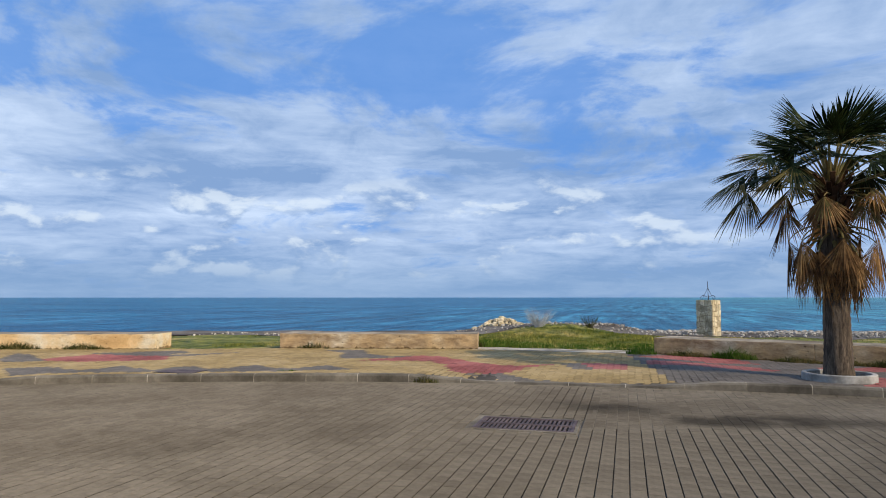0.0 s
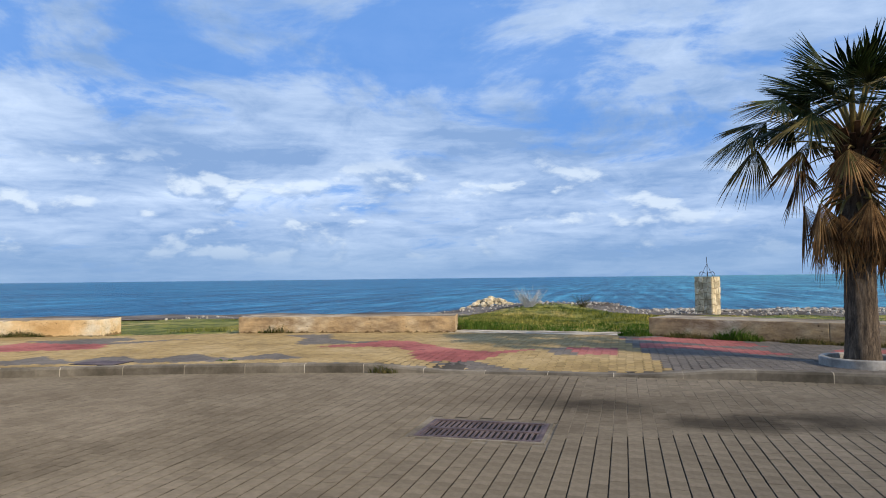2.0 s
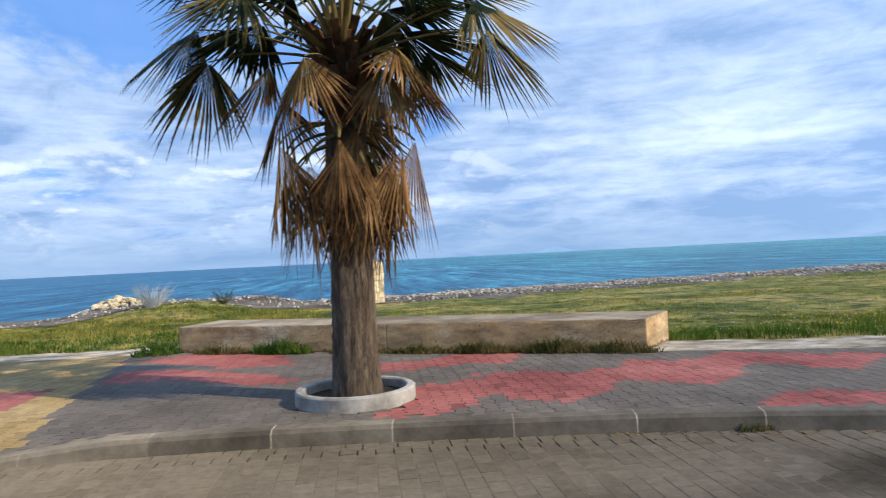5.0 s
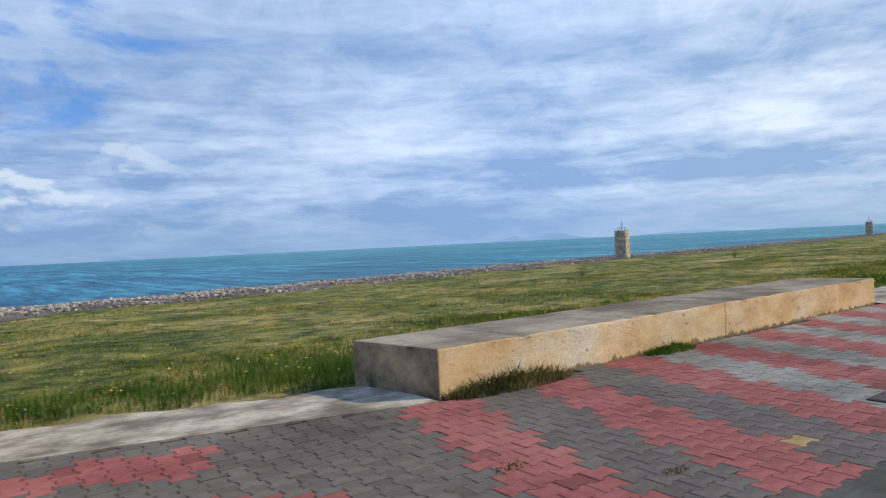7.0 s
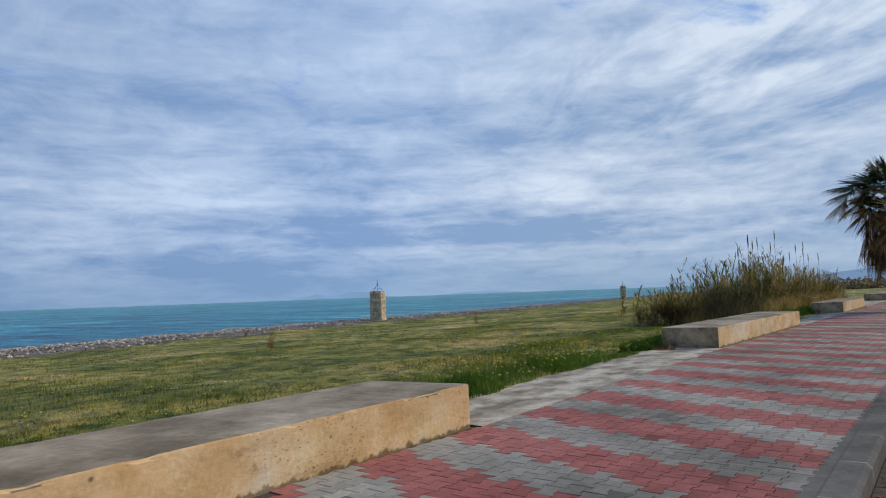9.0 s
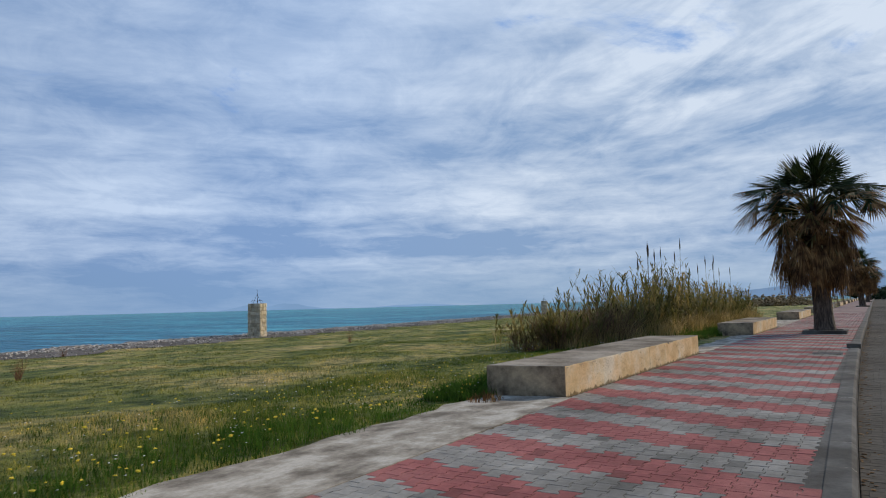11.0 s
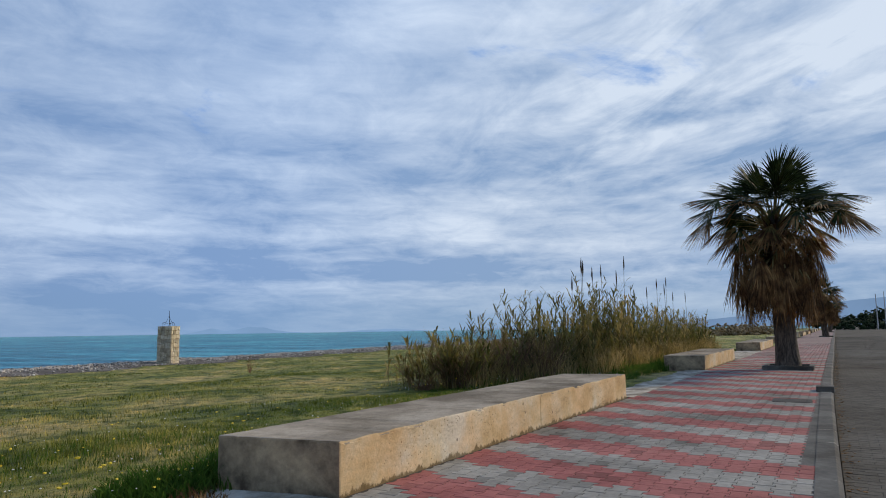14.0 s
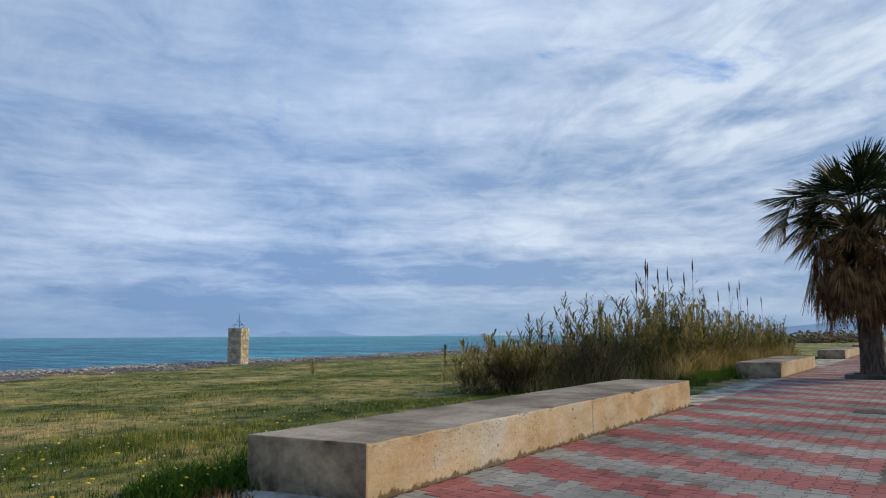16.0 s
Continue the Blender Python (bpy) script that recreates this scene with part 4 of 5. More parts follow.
# ---- palms ----
def frond_mesh(name, mats, rnd, origin, az, el, petiole, blade, spread, vee, arch, bend, droop, ragged, brown, roll=0.0, n=30):
    """One fan frond in the palm's own space: an arching stalk, then pleated fingers joined to half their length, their tips hanging.
    el, arch, bend: the stalk's first rise, its curve, and the kink where the blade begins; brown: the share of each finger that has dried."""
    V, F3, F4, mi3, mi4 = [], [], [], [], []
    out = Vector((math.cos(az), math.sin(az), 0))
    side = Vector((-math.sin(az), math.cos(az), 0))
    p, k_n = Vector(origin), 7
    for k in range(k_n + 1):
        e = el - arch * (k / k_n) ** 1.3
        d = out * math.cos(e) + Vector((0, 0, math.sin(e)))
        nrm = d.cross(side)
        w = 0.036 * blade * (1 - 0.6 * k / k_n)
        V += [tuple(p - side * w), tuple(p - nrm * w * 0.5), tuple(p + side * w), tuple(p + nrm * w * 0.6)]
        p = p + d * (petiole / k_n)
    for k in range(k_n):
        for j in range(4):
            i0, i1 = 4 * k + j, 4 * k + (j + 1) % 4
            F4.append((i0, i1, i1 + 4, i0 + 4))
            mi4.append(2)
    hub = p - d * (petiole / k_n)
    e = el - arch - bend
    ax = out * math.cos(e) + Vector((0, 0, math.sin(e)))
    turn = Matrix.Rotation(roll, 3, ax)
    sd = turn @ side
    nrm = ax.cross(sd)
    cup = rnd.uniform(0.8, 1.25)
    for i in range(n):
        u = -1 + 2 * (i + 0.5) / n
        ang = u * spread
        length = blade * (0.78 + 0.22 * math.cos(u * 1.5)) * rnd.uniform(1 - ragged, 1.03)
        half = spread / n * 1.08
        hang = droop * rnd.uniform(0.55, 1.45)
        swing = rnd.uniform(-0.16, 0.16) * (1 + 2 * ragged)
        b0 = len(V)
        dry = brown * rnd.uniform(0.6, 1.5)

        def at(r):
            aa = ang + swing * max(0.0, r - 0.5)
            dd = (ax * math.cos(aa) + sd * math.sin(aa) - nrm * (vee * cup * abs(math.sin(ang)) ** 1.2)).normalized()
            c = hub + dd * (r * length)
            fall = hang * max(0.0, r - 0.12) ** 2 * length
            return c + Vector((0, 0, -fall)), aa

        for r, wid in ((0.03, 1.0), (0.30, 1.0), (0.58, 0.95), (0.76, 0.56), (0.90, 0.28)):
            c, aa = at(r)
            w = min(half * length * min(r, 0.58) * wid, 0.065 * blade)
            s2 = sd * math.cos(aa) - ax * math.sin(aa)
            V += [tuple(c - s2 * w - nrm * w * 0.7), tuple(c), tuple(c + s2 * w - nrm * w * 0.7)]
        V.append(tuple(at(1.0)[0]))
        for k in range(4):
            for j in range(2):
                q = b0 + 3 * k + j
                F4.append((q, q + 1, q + 4, q + 3))
                mi4.append(1 if (0.16, 0.40, 0.62, 0.80)[k] > 1 - dry else 0)
        for j in range(2):
            F3.append((b0 + 12 + j, b0 + 13 + j, b0 + 15))
            mi3.append(1 if dry > 0.03 else 0)
    return mesh_of(name, V, [np.array(F4), np.array(F3)], mats, mi4 + mi3)


def palm(x, y, crown_z, radius, scale, counts, skirt, seed, turn=0.0, lean=(0, 0), wide=1.0, burnt=False, gap=0.0):
    """counts: upright green, outer green, turning, hanging dead fronds; skirt: how far down the dead ones start."""
    rnd = random.Random(seed)
    root = empty("palm_tree", pose(x, y, 0, 0, 0, turn), "fan palm with dark green crown over dead brown fronds", "palm tree", "palms along the promenade")
    bm = bmesh.new()
    sides, rings, prev = 40, 60, None
    for j in range(rings + 1):
        t = j / rings
        z = -0.05 + t * crown_z
        r = radius * (1.0 + 0.26 * math.exp(-t * 12) - 0.14 * t)
        cx, cy = lean[0] * t, lean[1] * t
        ring_v = []
        for k in range(sides):
            a = 2 * math.pi * k / sides
            g = 0.016 * noise.noise(Vector((math.cos(a) * 7, math.sin(a) * 7, z * 1.2 + seed))) + 0.006 * rnd.uniform(-1, 1) + 0.006 * math.sin(z * 52)
            ring_v.append(bm.verts.new((cx + (r + g) * math.cos(a), cy + (r + g) * math.sin(a), z)))
        if prev:
            for k in range(sides):
                bm.faces.new((prev[k], prev[(k + 1) % sides], ring_v[(k + 1) % sides], ring_v[k]))
        prev = ring_v
    bm.faces.new(prev)
    part("trunk", bm, M_TRUNK, root, "grey-brown fibrous trunk", True)
    top = Vector((lean[0], lean[1], crown_z))
    heart = tube_bm([top + Vector((0, 0, dz)) for dz in (-0.1, 0.12, 0.3, 0.5)], [radius * 0.95, radius * 0.8, radius * 0.5, 0.03], 14)
    part("crown_heart", heart, M_SOIL, root, "fibrous brown crown heart")
    # old leaf bases under the crown, pointing up and out like a basket
    for k in range(64):
        a, z = k * 2.399, crown_z + 0.10 - (0.55 + skirt * 0.8) * k / 64
        t = z / crown_z
        b = box_bm(0.34, 0.085, 0.03, (0.14, 0, 0), 0.008)
        bmesh.ops.transform(b, matrix=Matrix.Translation((lean[0] * t + radius * 0.74 * math.cos(a), lean[1] * t + radius * 0.74 * math.sin(a), z)) @ Matrix.Rotation(a, 4, "Z") @ Matrix.Rotation(radians(-58 + rnd.uniform(-14, 14)), 4, "Y"), verts=b.verts)
        part("leaf_base", b, M_STUMP, root)

    def put(name, mats, az, el, z, ro, petiole, blade, spread, vee, arch, bend, droop, ragged, brown, n=30):
        t = z / crown_z
        o = (lean[0] * t + ro * math.cos(az), lean[1] * t + ro * math.sin(az), z)
        me = frond_mesh(name, mats, rnd, o, az, radians(el), petiole * scale, blade * scale, radians(spread), vee, radians(arch), radians(bend), droop, ragged, brown, rnd.uniform(-0.35, 0.35), n)
        child(name, me, root)

    n_up, n_out, n_turn, n_dead = counts
    u = rnd.uniform
    for k in range(n_up):
        t = (k + 0.5) / n_up
        put("green_frond", [M_GREEN, M_TIRED, M_STALK], k * 2.399 + u(-0.3, 0.3), 86 - 50 * t + u(-7, 7), crown_z + 0.22 * (1 - t), radius * 0.35, u(0.70, 1.0), u(0.92, 1.10), u(66, 84), 0.42, 12 + 14 * t, 6 + 14 * t + u(-6, 10), 0.10 + 0.10 * t, 0.08, 0.0 if rnd.random() < 0.6 else 0.12, 34)
    for k in range(n_out):
        t = (k + 0.5) / n_out
        mats = [M_GREEN, M_STRAW if burnt else M_TIRED, M_STALK]
        put("green_frond", mats, k * 2.399 + 1.1 + u(-0.25, 0.25), 42 - 26 * t + u(-6, 6), crown_z - 0.02, radius * 0.6, wide * u(1.05, 1.35), u(0.84, 1.0), u(66, 84), 0.50, 18 + 12 * t, 10 + 18 * t + u(-8, 10), 0.16 + 0.12 * t, 0.12, 0.34 + 0.34 * t, 38)
    for k in range(n_turn):
        t = (k + 0.5) / n_turn
        mats = [M_GREEN if burnt and k % 2 else M_TIRED, M_STRAW, M_STALK]
        put("yellowing_frond", mats, k * 2.399 + 0.4 + u(-0.3, 0.3), 18 - 22 * t + u(-6, 6), crown_z - 0.06 - 0.10 * t, radius * 0.75, wide * u(0.50, 0.85), u(0.74, 0.90), u(56, 74), 0.60, 24 + 14 * t, 18 + u(-8, 18), 0.18, 0.16, 0.6 + 0.25 * t, 30)
    for k in range(n_dead):
        t = (k + 0.5) / n_dead
        put("dead_frond", [M_STRAW, M_STRAW, M_STALK], k * 2.399 + u(-0.3, 0.3), 10 - (30 if burnt else 45) * t + u(-10, 10), crown_z - 0.22 - gap - skirt * t, radius * 0.85, u(0.38, 0.70) * (1.25 if burnt else 1.2 - 0.4 * t) * (0.85 + 0.2 * skirt), u(0.95, 1.15), u(26, 42), 1.1, 66 - 22 * t, 24 - 8 * t + u(-4, 6), 0.10, 0.22, 0.0, 26)
    return root


palm(-0.03, 2.3, 3.42, 0.222, 1.0, (24, 12, 9, 22), 0.36, 3, 20, wide=1.08, gap=0.40)
palm_far = palm(44.55, 0.9, 4.22, 0.30, 1.23, (26, 16, 15, 72), 1.10, 8, 60, (0.30, -0.26), wide=1.12, burnt=True, gap=0.1)
for x, y, rz in ((102.5, 0.6, 140), (150, 0.6, 260), (200, 0.6, 15)):
    copy_thing(palm_far, pose(x, y, 0, 0, 0, rz))


def ring_planter(x, y, r, h):
    root = empty("tree_ring", pose(x, y, 0), "low round whitewashed concrete ring at the foot of a palm", "tree ring")
    bm = bmesh.new()
    n, loops = 56, []
    for rr, z in ((r, -0.05), (r, h - 0.015), (r - 0.015, h), (r - 0.075, h), (r - 0.09, h - 0.015), (r - 0.09, -0.05)):
        loops.append([bm.verts.new((rr * math.cos(2 * math.pi * k / n), rr * math.sin(2 * math.pi * k / n), z)) for k in range(n)])
    for a, b in zip(loops, loops[1:]):
        for k in range(n):
            bm.faces.new((a[k], a[(k + 1) % n], b[(k + 1) % n], b[k]))
    part("rim", bm, M_RING, root, smooth=False)
    soil = bmesh.new()
    bmesh.ops.create_circle(soil, cap_ends=True, segments=40, radius=r - 0.085, matrix=Matrix.Translation((0, 0, 0.04)))
    part("soil", soil, M_SOIL, root, "dry dark soil")


def square_planter(x, y, w, h):
    root = empty("tree_surround", pose(x, y, 0), "low square grey concrete surround at the foot of a palm", "tree surround", "square surrounds")
    for s in (-1, 1):
        part("edge_stone", box_bm(w, 0.12, h + 0.05, (0, s * (w / 2 - 0.06), h / 2 - 0.025), 0.015, 5, 0.004, 2), M_KERB, root)
        part("edge_stone", box_bm(0.12, w - 0.24, h + 0.05, (s * (w / 2 - 0.06), 0, h / 2 - 0.025), 0.015), M_KERB, root)
    part("soil", box_bm(w - 0.22, w - 0.22, 0.06, (0, 0, 0.03)), M_SOIL, root, "dry dark soil")


ring_planter(-0.05, 2.24, 0.59, 0.13)
square_planter(44.55, 0.9, 1.30, 0.12)
for x in (102.5, 150, 200):
    square_planter(x, 0.6, 1.3, 0.12)


# ---- stone-clad pillars on the shore ----
def pillar(x, y, top, side, turn, seed):
    z0 = float(field_z(x, y)) - 0.08
    h = top - z0
    rnd = random.Random(seed)
    root = empty("stone_pillar", pose(x, y, z0, 0, 0, turn), "square pillar clad in honey-coloured stones with a bent metal mast", "stone pillar", "pillars along the shore")
    part("core", box_bm(side, side, h, (0, 0, h / 2), 0.01), M_MORTAR, root)
    cols, rows = 4, max(6, round(h / 0.26))
    for f in range(4):
        bm = bmesh.new()
        P = {}
        for i in range(cols + 1):
            for j in range(rows + 1):
                u = -side / 2 + side * i / cols + (rnd.uniform(-0.07, 0.07) if 0 < i < cols else 0)
                v = h * j / rows + (rnd.uniform(-0.07, 0.07) if 0 < j < rows else 0)
                P[i, j] = (u, v)
        for i in range(cols):
            for j in range(rows):
                q = [P[i, j], P[i + 1, j], P[i + 1, j + 1], P[i, j + 1]]
                cu, cv = sum(p[0] for p in q) / 4, sum(p[1] for p in q) / 4
                out = side / 2 + rnd.uniform(0.012, 0.035)
                hi = [bm.verts.new((cu + (u - cu) * 0.84, -out, cv + (v - cv) * 0.84)) for u, v in q]
                lo = [bm.verts.new((cu + (u - cu) * 0.92, -side / 2 + 0.002, cv + (v - cv) * 0.92)) for u, v in q]
                bm.faces.new(hi)
                for k in range(4):
                    bm.faces.new((lo[k], lo[(k + 1) % 4], hi[(k + 1) % 4], hi[k]))
        bmesh.ops.transform(bm, matrix=Matrix.Rotation(f * math.pi / 2, 4, "Z"), verts=bm.verts)
        part("stone_facing", bm, M_STONE, root, "irregular yellow-brown stones")
    part("mast", tube_bm([(0, 0, h - 0.1), (0.02, 0, h + 0.55), (-0.02, 0, h + 0.95)], [0.022, 0.018, 0.012], 6), M_IRON, root, "thin rusty mast")
    for a in (0.4, 2.5, 4.6):
        part("stay", tube_bm([(0.34 * math.cos(a), 0.34 * math.sin(a), h - 0.05), (0, 0, h + 0.62)], [0.009, 0.009], 5), M_IRON, root)
        part("hook", tube_bm([(0.36 * math.cos(a), 0.36 * math.sin(a), h - 0.05), (0.40 * math.cos(a), 0.40 * math.sin(a), h + 0.14), (0.30 * math.cos(a), 0.30 * math.sin(a), h + 0.24), (0.08 * math.cos(a), 0.08 * math.sin(a), h + 0.17)], [0.014] * 4, 6), M_IRON, root)


pillar(0.36, 25.33, 1.32, 0.84, 45 + 12, 1)
pillar(49.65, 34.93, 1.75, 0.90, 20, 2)
pillar(125.3, 47.83, 1.65, 0.95, 20, 3)


# ---- beach, pebbles, heap of stones ----
beach_x = np.concatenate([np.linspace(-60, -22, 14), np.linspace(-20, 120, 150), np.linspace(125, 300, 40)])
M_BEACH = two_scale("beach_gravel", (0.075, 0.062, 0.050), (0.13, 0.112, 0.095), (0.21, 0.19, 0.165), big=0.5, small=9, strength=0.9, dist=0.05)
beach = grid_sheet("beach", beach_x, lambda x, n: np.linspace(crest_y(x) - 4.6 + 0.9 * math.sin(x * 0.7) + 0.5 * math.sin(x * 1.9), crest_y(x) + 29, n), 60, lambda x, y: field_z(x, y) + 0.015 + 0.03 * np.clip((y - crest_y(x) + 4) / 3, 0, 1), [M_BEACH], "dark grey-brown shingle beach strewn with stones", "beach")


def stones(name, x, y, z, size, mat, rng, flat=0.6):
    """Rough rounded stones (small faceted lumps) as one mesh."""
    base = []
    for lat in (-0.55, 0.55):
        base += [(math.cos(a) * 0.83, math.sin(a) * 0.83, lat) for a in [2 * math.pi * (k + (lat > 0) * 0.5) / 5 for k in range(5)]]
    base = np.array(base + [(0, 0, -1), (0, 0, 1)])
    F = []
    for k in range(5):
        a, b = k, (k + 1) % 5
        F += [(a, b, 5 + k), (b, 5 + b, 5 + k), (b, a, 10), (5 + a, 5 + b, 11)]
    F = np.array(F)
    n = len(x)
    sc = size[:, None] * rng.uniform(0.6, 1.3, (n, 3)) * np.array([1, 1, flat])
    p = base[None] * sc[:, None, :] * rng.uniform(0.8, 1.2, (n, 12, 1))
    a = rng.uniform(0, 6.28, n)
    ca, sa = np.cos(a)[:, None], np.sin(a)[:, None]
    X = p[:, :, 0] * ca - p[:, :, 1] * sa + x[:, None]
    Y = p[:, :, 0] * sa + p[:, :, 1] * ca + y[:, None]
    Z = p[:, :, 2] + z[:, None]
    V = np.stack([X, Y, Z], -1).reshape(-1, 3)
    Fs = (F[None] + (np.arange(n) * 12)[:, None, None]).reshape(-1, 3)
    return new(name, mesh_of(name, V, Fs, [mat]))


n = 17000
sx_ = np.concatenate([rng.uniform(-9, 90, n - 3000), rng.uniform(80, 190, 3000)])
sy_ = crest_y(sx_) + rng.normal(0.2, 0.9, n)
ss_ = np.abs(rng.normal(0.03, 0.03, n)) + 0.024
peb = stones("beach_pebbles", sx_, sy_, field_z(sx_, sy_) + 0.06 + 0.25 * ss_, ss_, M_PEBBLE, rng)
tagged(peb, "bank of pale grey and buff pebbles along the waterline", "pebbles", kind="stuff")
n = 2500
sx_ = rng.uniform(-25, 110, n)
sy_ = crest_y(sx_) - rng.uniform(1.0, 5.0, n)
ss_ = np.abs(rng.normal(0.03, 0.025, n)) + 0.02
peb = stones("scattered_stones", sx_, sy_, field_z(sx_, sy_) + 0.05, ss_, M_PEBBLE, rng)
tagged(peb, "scattered small stones and flotsam on the shingle", "stones", kind="stuff")
n = 170
a_, r_ = rng.uniform(0, 6.28, n), np.abs(rng.normal(0, 0.75, n))
sx_, sy_ = -10.4 + r_ * np.cos(a_) * 1.3, 25.4 + r_ * np.sin(a_)
sz_ = field_z(sx_, sy_) + np.maximum(0, 0.42 - 0.35 * r_) * rng.uniform(0.3, 1, n)
heap = stones("rubble_heap", sx_, sy_, sz_, rng.uniform(0.08, 0.2, n), M_STONE, rng)
tagged(heap, "heap of pale broken stones on the grassy mound", "rubble heap", kind="stuff")
n = 70
a_, r_ = rng.uniform(0, 6.28, n), np.abs(rng.normal(0, 0.6, n))
sx_, sy_ = -4.3 + r_ * np.cos(a_) * 1.4, 26.2 + r_ * np.sin(a_)
heap = stones("earth_heap", sx_, sy_, field_z(sx_, sy_) + 0.05, rng.uniform(0.05, 0.13, n), M_WOOD, rng)
tagged(heap, "low heap of brown earth and stones on the mound", "earth heap", kind="stuff")


# ---- grass, weeds, flowers ----
def blades(x, y, z, height, width, rng, bend=0.5):
    """Vertices and faces of bent, tapering blades."""
    n = len(x)
    a = rng.uniform(0, 6.28, n)
    lean = height * rng.uniform(0.1, bend, n)
    b = rng.uniform(0, 6.28, n)
    lx, ly = lean * np.cos(b), lean * np.sin(b)
    wx, wy = width * np.cos(a) / 2, width * np.sin(a) / 2
    V = np.zeros((n, 5, 3))
    for k, (t, w) in enumerate(((0, 1), (0, -1), (0.55, 0.8), (0.55, -0.8), (1, 0))):
        V[:, k, 0] = x + lx * t * t + wx * w
        V[:, k, 1] = y + ly * t * t + wy * w
        V[:, k, 2] = z - 0.02 + (height + 0.02) * t * (1 - 0.12 * t)
    i = (np.arange(n) * 5)[:, None]
    return V.reshape(-1, 3), (i + np.array([[0, 1, 3, 2]])), (i + np.array([[2, 3, 4]]))


def bench_clear(x, y):
    """True where neither a seat wall nor a concrete strip covers the ground."""
    return y > back_y(x) + 1.14 + 0.12 * np.sin(5 * x)


def grass(name, x0, x1, d0, d1, count, h, w, mat, label, tuft=0.5, lift=0.0):
    x = rng.uniform(x0, x1, count)
    y = back_y(x) + rng.uniform(d0, d1, count)
    # gather the blades into tufts
    k = max(1, count // 14)
    cx_, cy_ = x[:k], y[:k]
    pick = rng.integers(0, k, count)
    near = rng.random(count) < tuft
    x = np.where(near, cx_[pick] + rng.normal(0, w * 7, count), x)
    y = np.where(near, cy_[pick] + rng.normal(0, w * 7, count), y)
    keep = bench_clear(x, y) & (y < crest_y(x) - 3.2 + 0.9 * np.sin(0.7 * x))
    x, y = x[keep], y[keep]
    m = 0.72 + 0.55 * np.sin(0.9 * x + 1.3 * np.sin(0.6 * y)) * np.sin(0.8 * y + 0.4 * x)
    hh = h * np.clip(m, 0.3, 1.3) * rng.uniform(0.5, 1.35, len(x))
    V, q, t = blades(x, y, field_z(x, y), hh, w * rng.uniform(0.7, 1.3, len(x)), rng)
    ob = new(name, mesh_of(name, V, [q, t], [mat]))
    return tagged(ob, label, "grass", kind="stuff")


grass("field_grass", 2, 48, 1.0, 5.0, 130000, 0.085, 0.0065, M_GRASS, "rough mixed grass beside the promenade, green and straw")
grass("field_grass", -12, 60, 4.5, 14.0, 100000, 0.07, 0.011, M_GRASS, "rough meadow grass, green turning straw-coloured")
grass("field_grass", -22, 110, 13.0, 33.0, 62000, 0.055, 0.026, M_GRASS, "dry coastal grass running towards the shingle")
grass("verge_grass", 2.5, 62, 1.02, 2.3, 46000, 0.20, 0.008, M_LUSH, "lush green grass and weeds along the seat walls", 0.8)
grass("near_green_grass", 2, 60, 1.1, 4.6, 60000, 0.095, 0.007, M_LUSH, "fresh green grass near the seat walls", 0.85)
grass("mound_grass", -16, -1, 0.2, 14.0, 40000, 0.14, 0.012, M_GRASS, "tall grass on the mound behind the paving", 0.6)
grass("mound_verge", -9, -2.5, 0.9, 3.5, 5500, 0.17, 0.014, M_LUSH, "lush green grass at the edge of the mound", 0.7)


def weed(x, y, rx_, ry_, count, h, mat, label, z=0.0, turn=0.0, w=0.012):
    a, r = rng.uniform(0, 6.28, count), np.sqrt(rng.random(count))
    u, v = r * np.cos(a) * rx_, r * np.sin(a) * ry_
    ca, sa = math.cos(turn), math.sin(turn)
    hh = h * (1.15 - 0.75 * r) * rng.uniform(0.5, 1.3, count)
    V, q, t = blades(u * ca - v * sa, u * sa + v * ca, np.zeros(count), hh, np.full(count, w) * rng.uniform(0.7, 1.6, count), rng, 1.1)
    ob = new("weed_clump", mesh_of("weed_clump", V, [q, t], [mat]))
    ob.matrix_basis = pose(x, y, z)
    return tagged(ob, label, "weeds", "weeds along walls and kerb", "stuff")


weed(9.7, 2.38, 0.75, 0.17, 900, 0.20, M_WEED, "low green and reddish weeds at the foot of a seat wall")
weed(12.05, 2.46, 0.42, 0.13, 500, 0.13, M_LUSH, "tuft of fresh green grass at the foot of a seat wall")
for k, (t, hgt, m_, c_) in enumerate(((0.12, 0.20, M_WEED, 350), (0.27, 0.30, M_LUSH, 600), (0.45, 0.16, M_WEED, 500), (0.58, 0.15, M_WEED, 600), (0.70, 0.20, M_WEED, 800), (0.84, 0.24, M_WEED, 1000), (0.95, 0.20, M_WEED, 600))):
    weed(-3.0 + 6.74 * t - 0.05, 7.05 - 3.07 * t - 0.13, 0.55, 0.14, c_, hgt, m_, "dry straggling weeds along the foot of a seat wall", turn=-0.43)
for x, y, hgt, m_ in ((-8.3, 8.08, 0.34, M_WEED), (-9.7, 7.6, 0.2, M_WEED), (-10.7, 7.25, 0.25, M_WEED), (-12.3, 6.65, 0.24, M_WEED), (-18.5, 4.5, 0.22, M_WEED), (-20.3, 4.0, 0.3, M_WEED), (-22.6, 3.4, 0.3, M_WEED), (-24.5, 2.8, 0.2, M_LUSH)):
    weed(x, y, 0.6, 0.14, 380, hgt, m_, "dry weeds along the foot of a seat wall", turn=0.3)
weed(-7.35, 1.0, 0.26, 0.12, 200, 0.17, M_WEED, "small weed growing out of the kerb joint", ROAD_Z)
weed(3.1, 0.54, 0.16, 0.08, 120, 0.10, M_WEED, "small weed growing at the foot of the kerb", ROAD_Z)
weed(5.3, -0.22, 0.35, 0.07, 160, 0.08, M_WEED, "moss and weeds at the foot of the kerb", ROAD_Z)
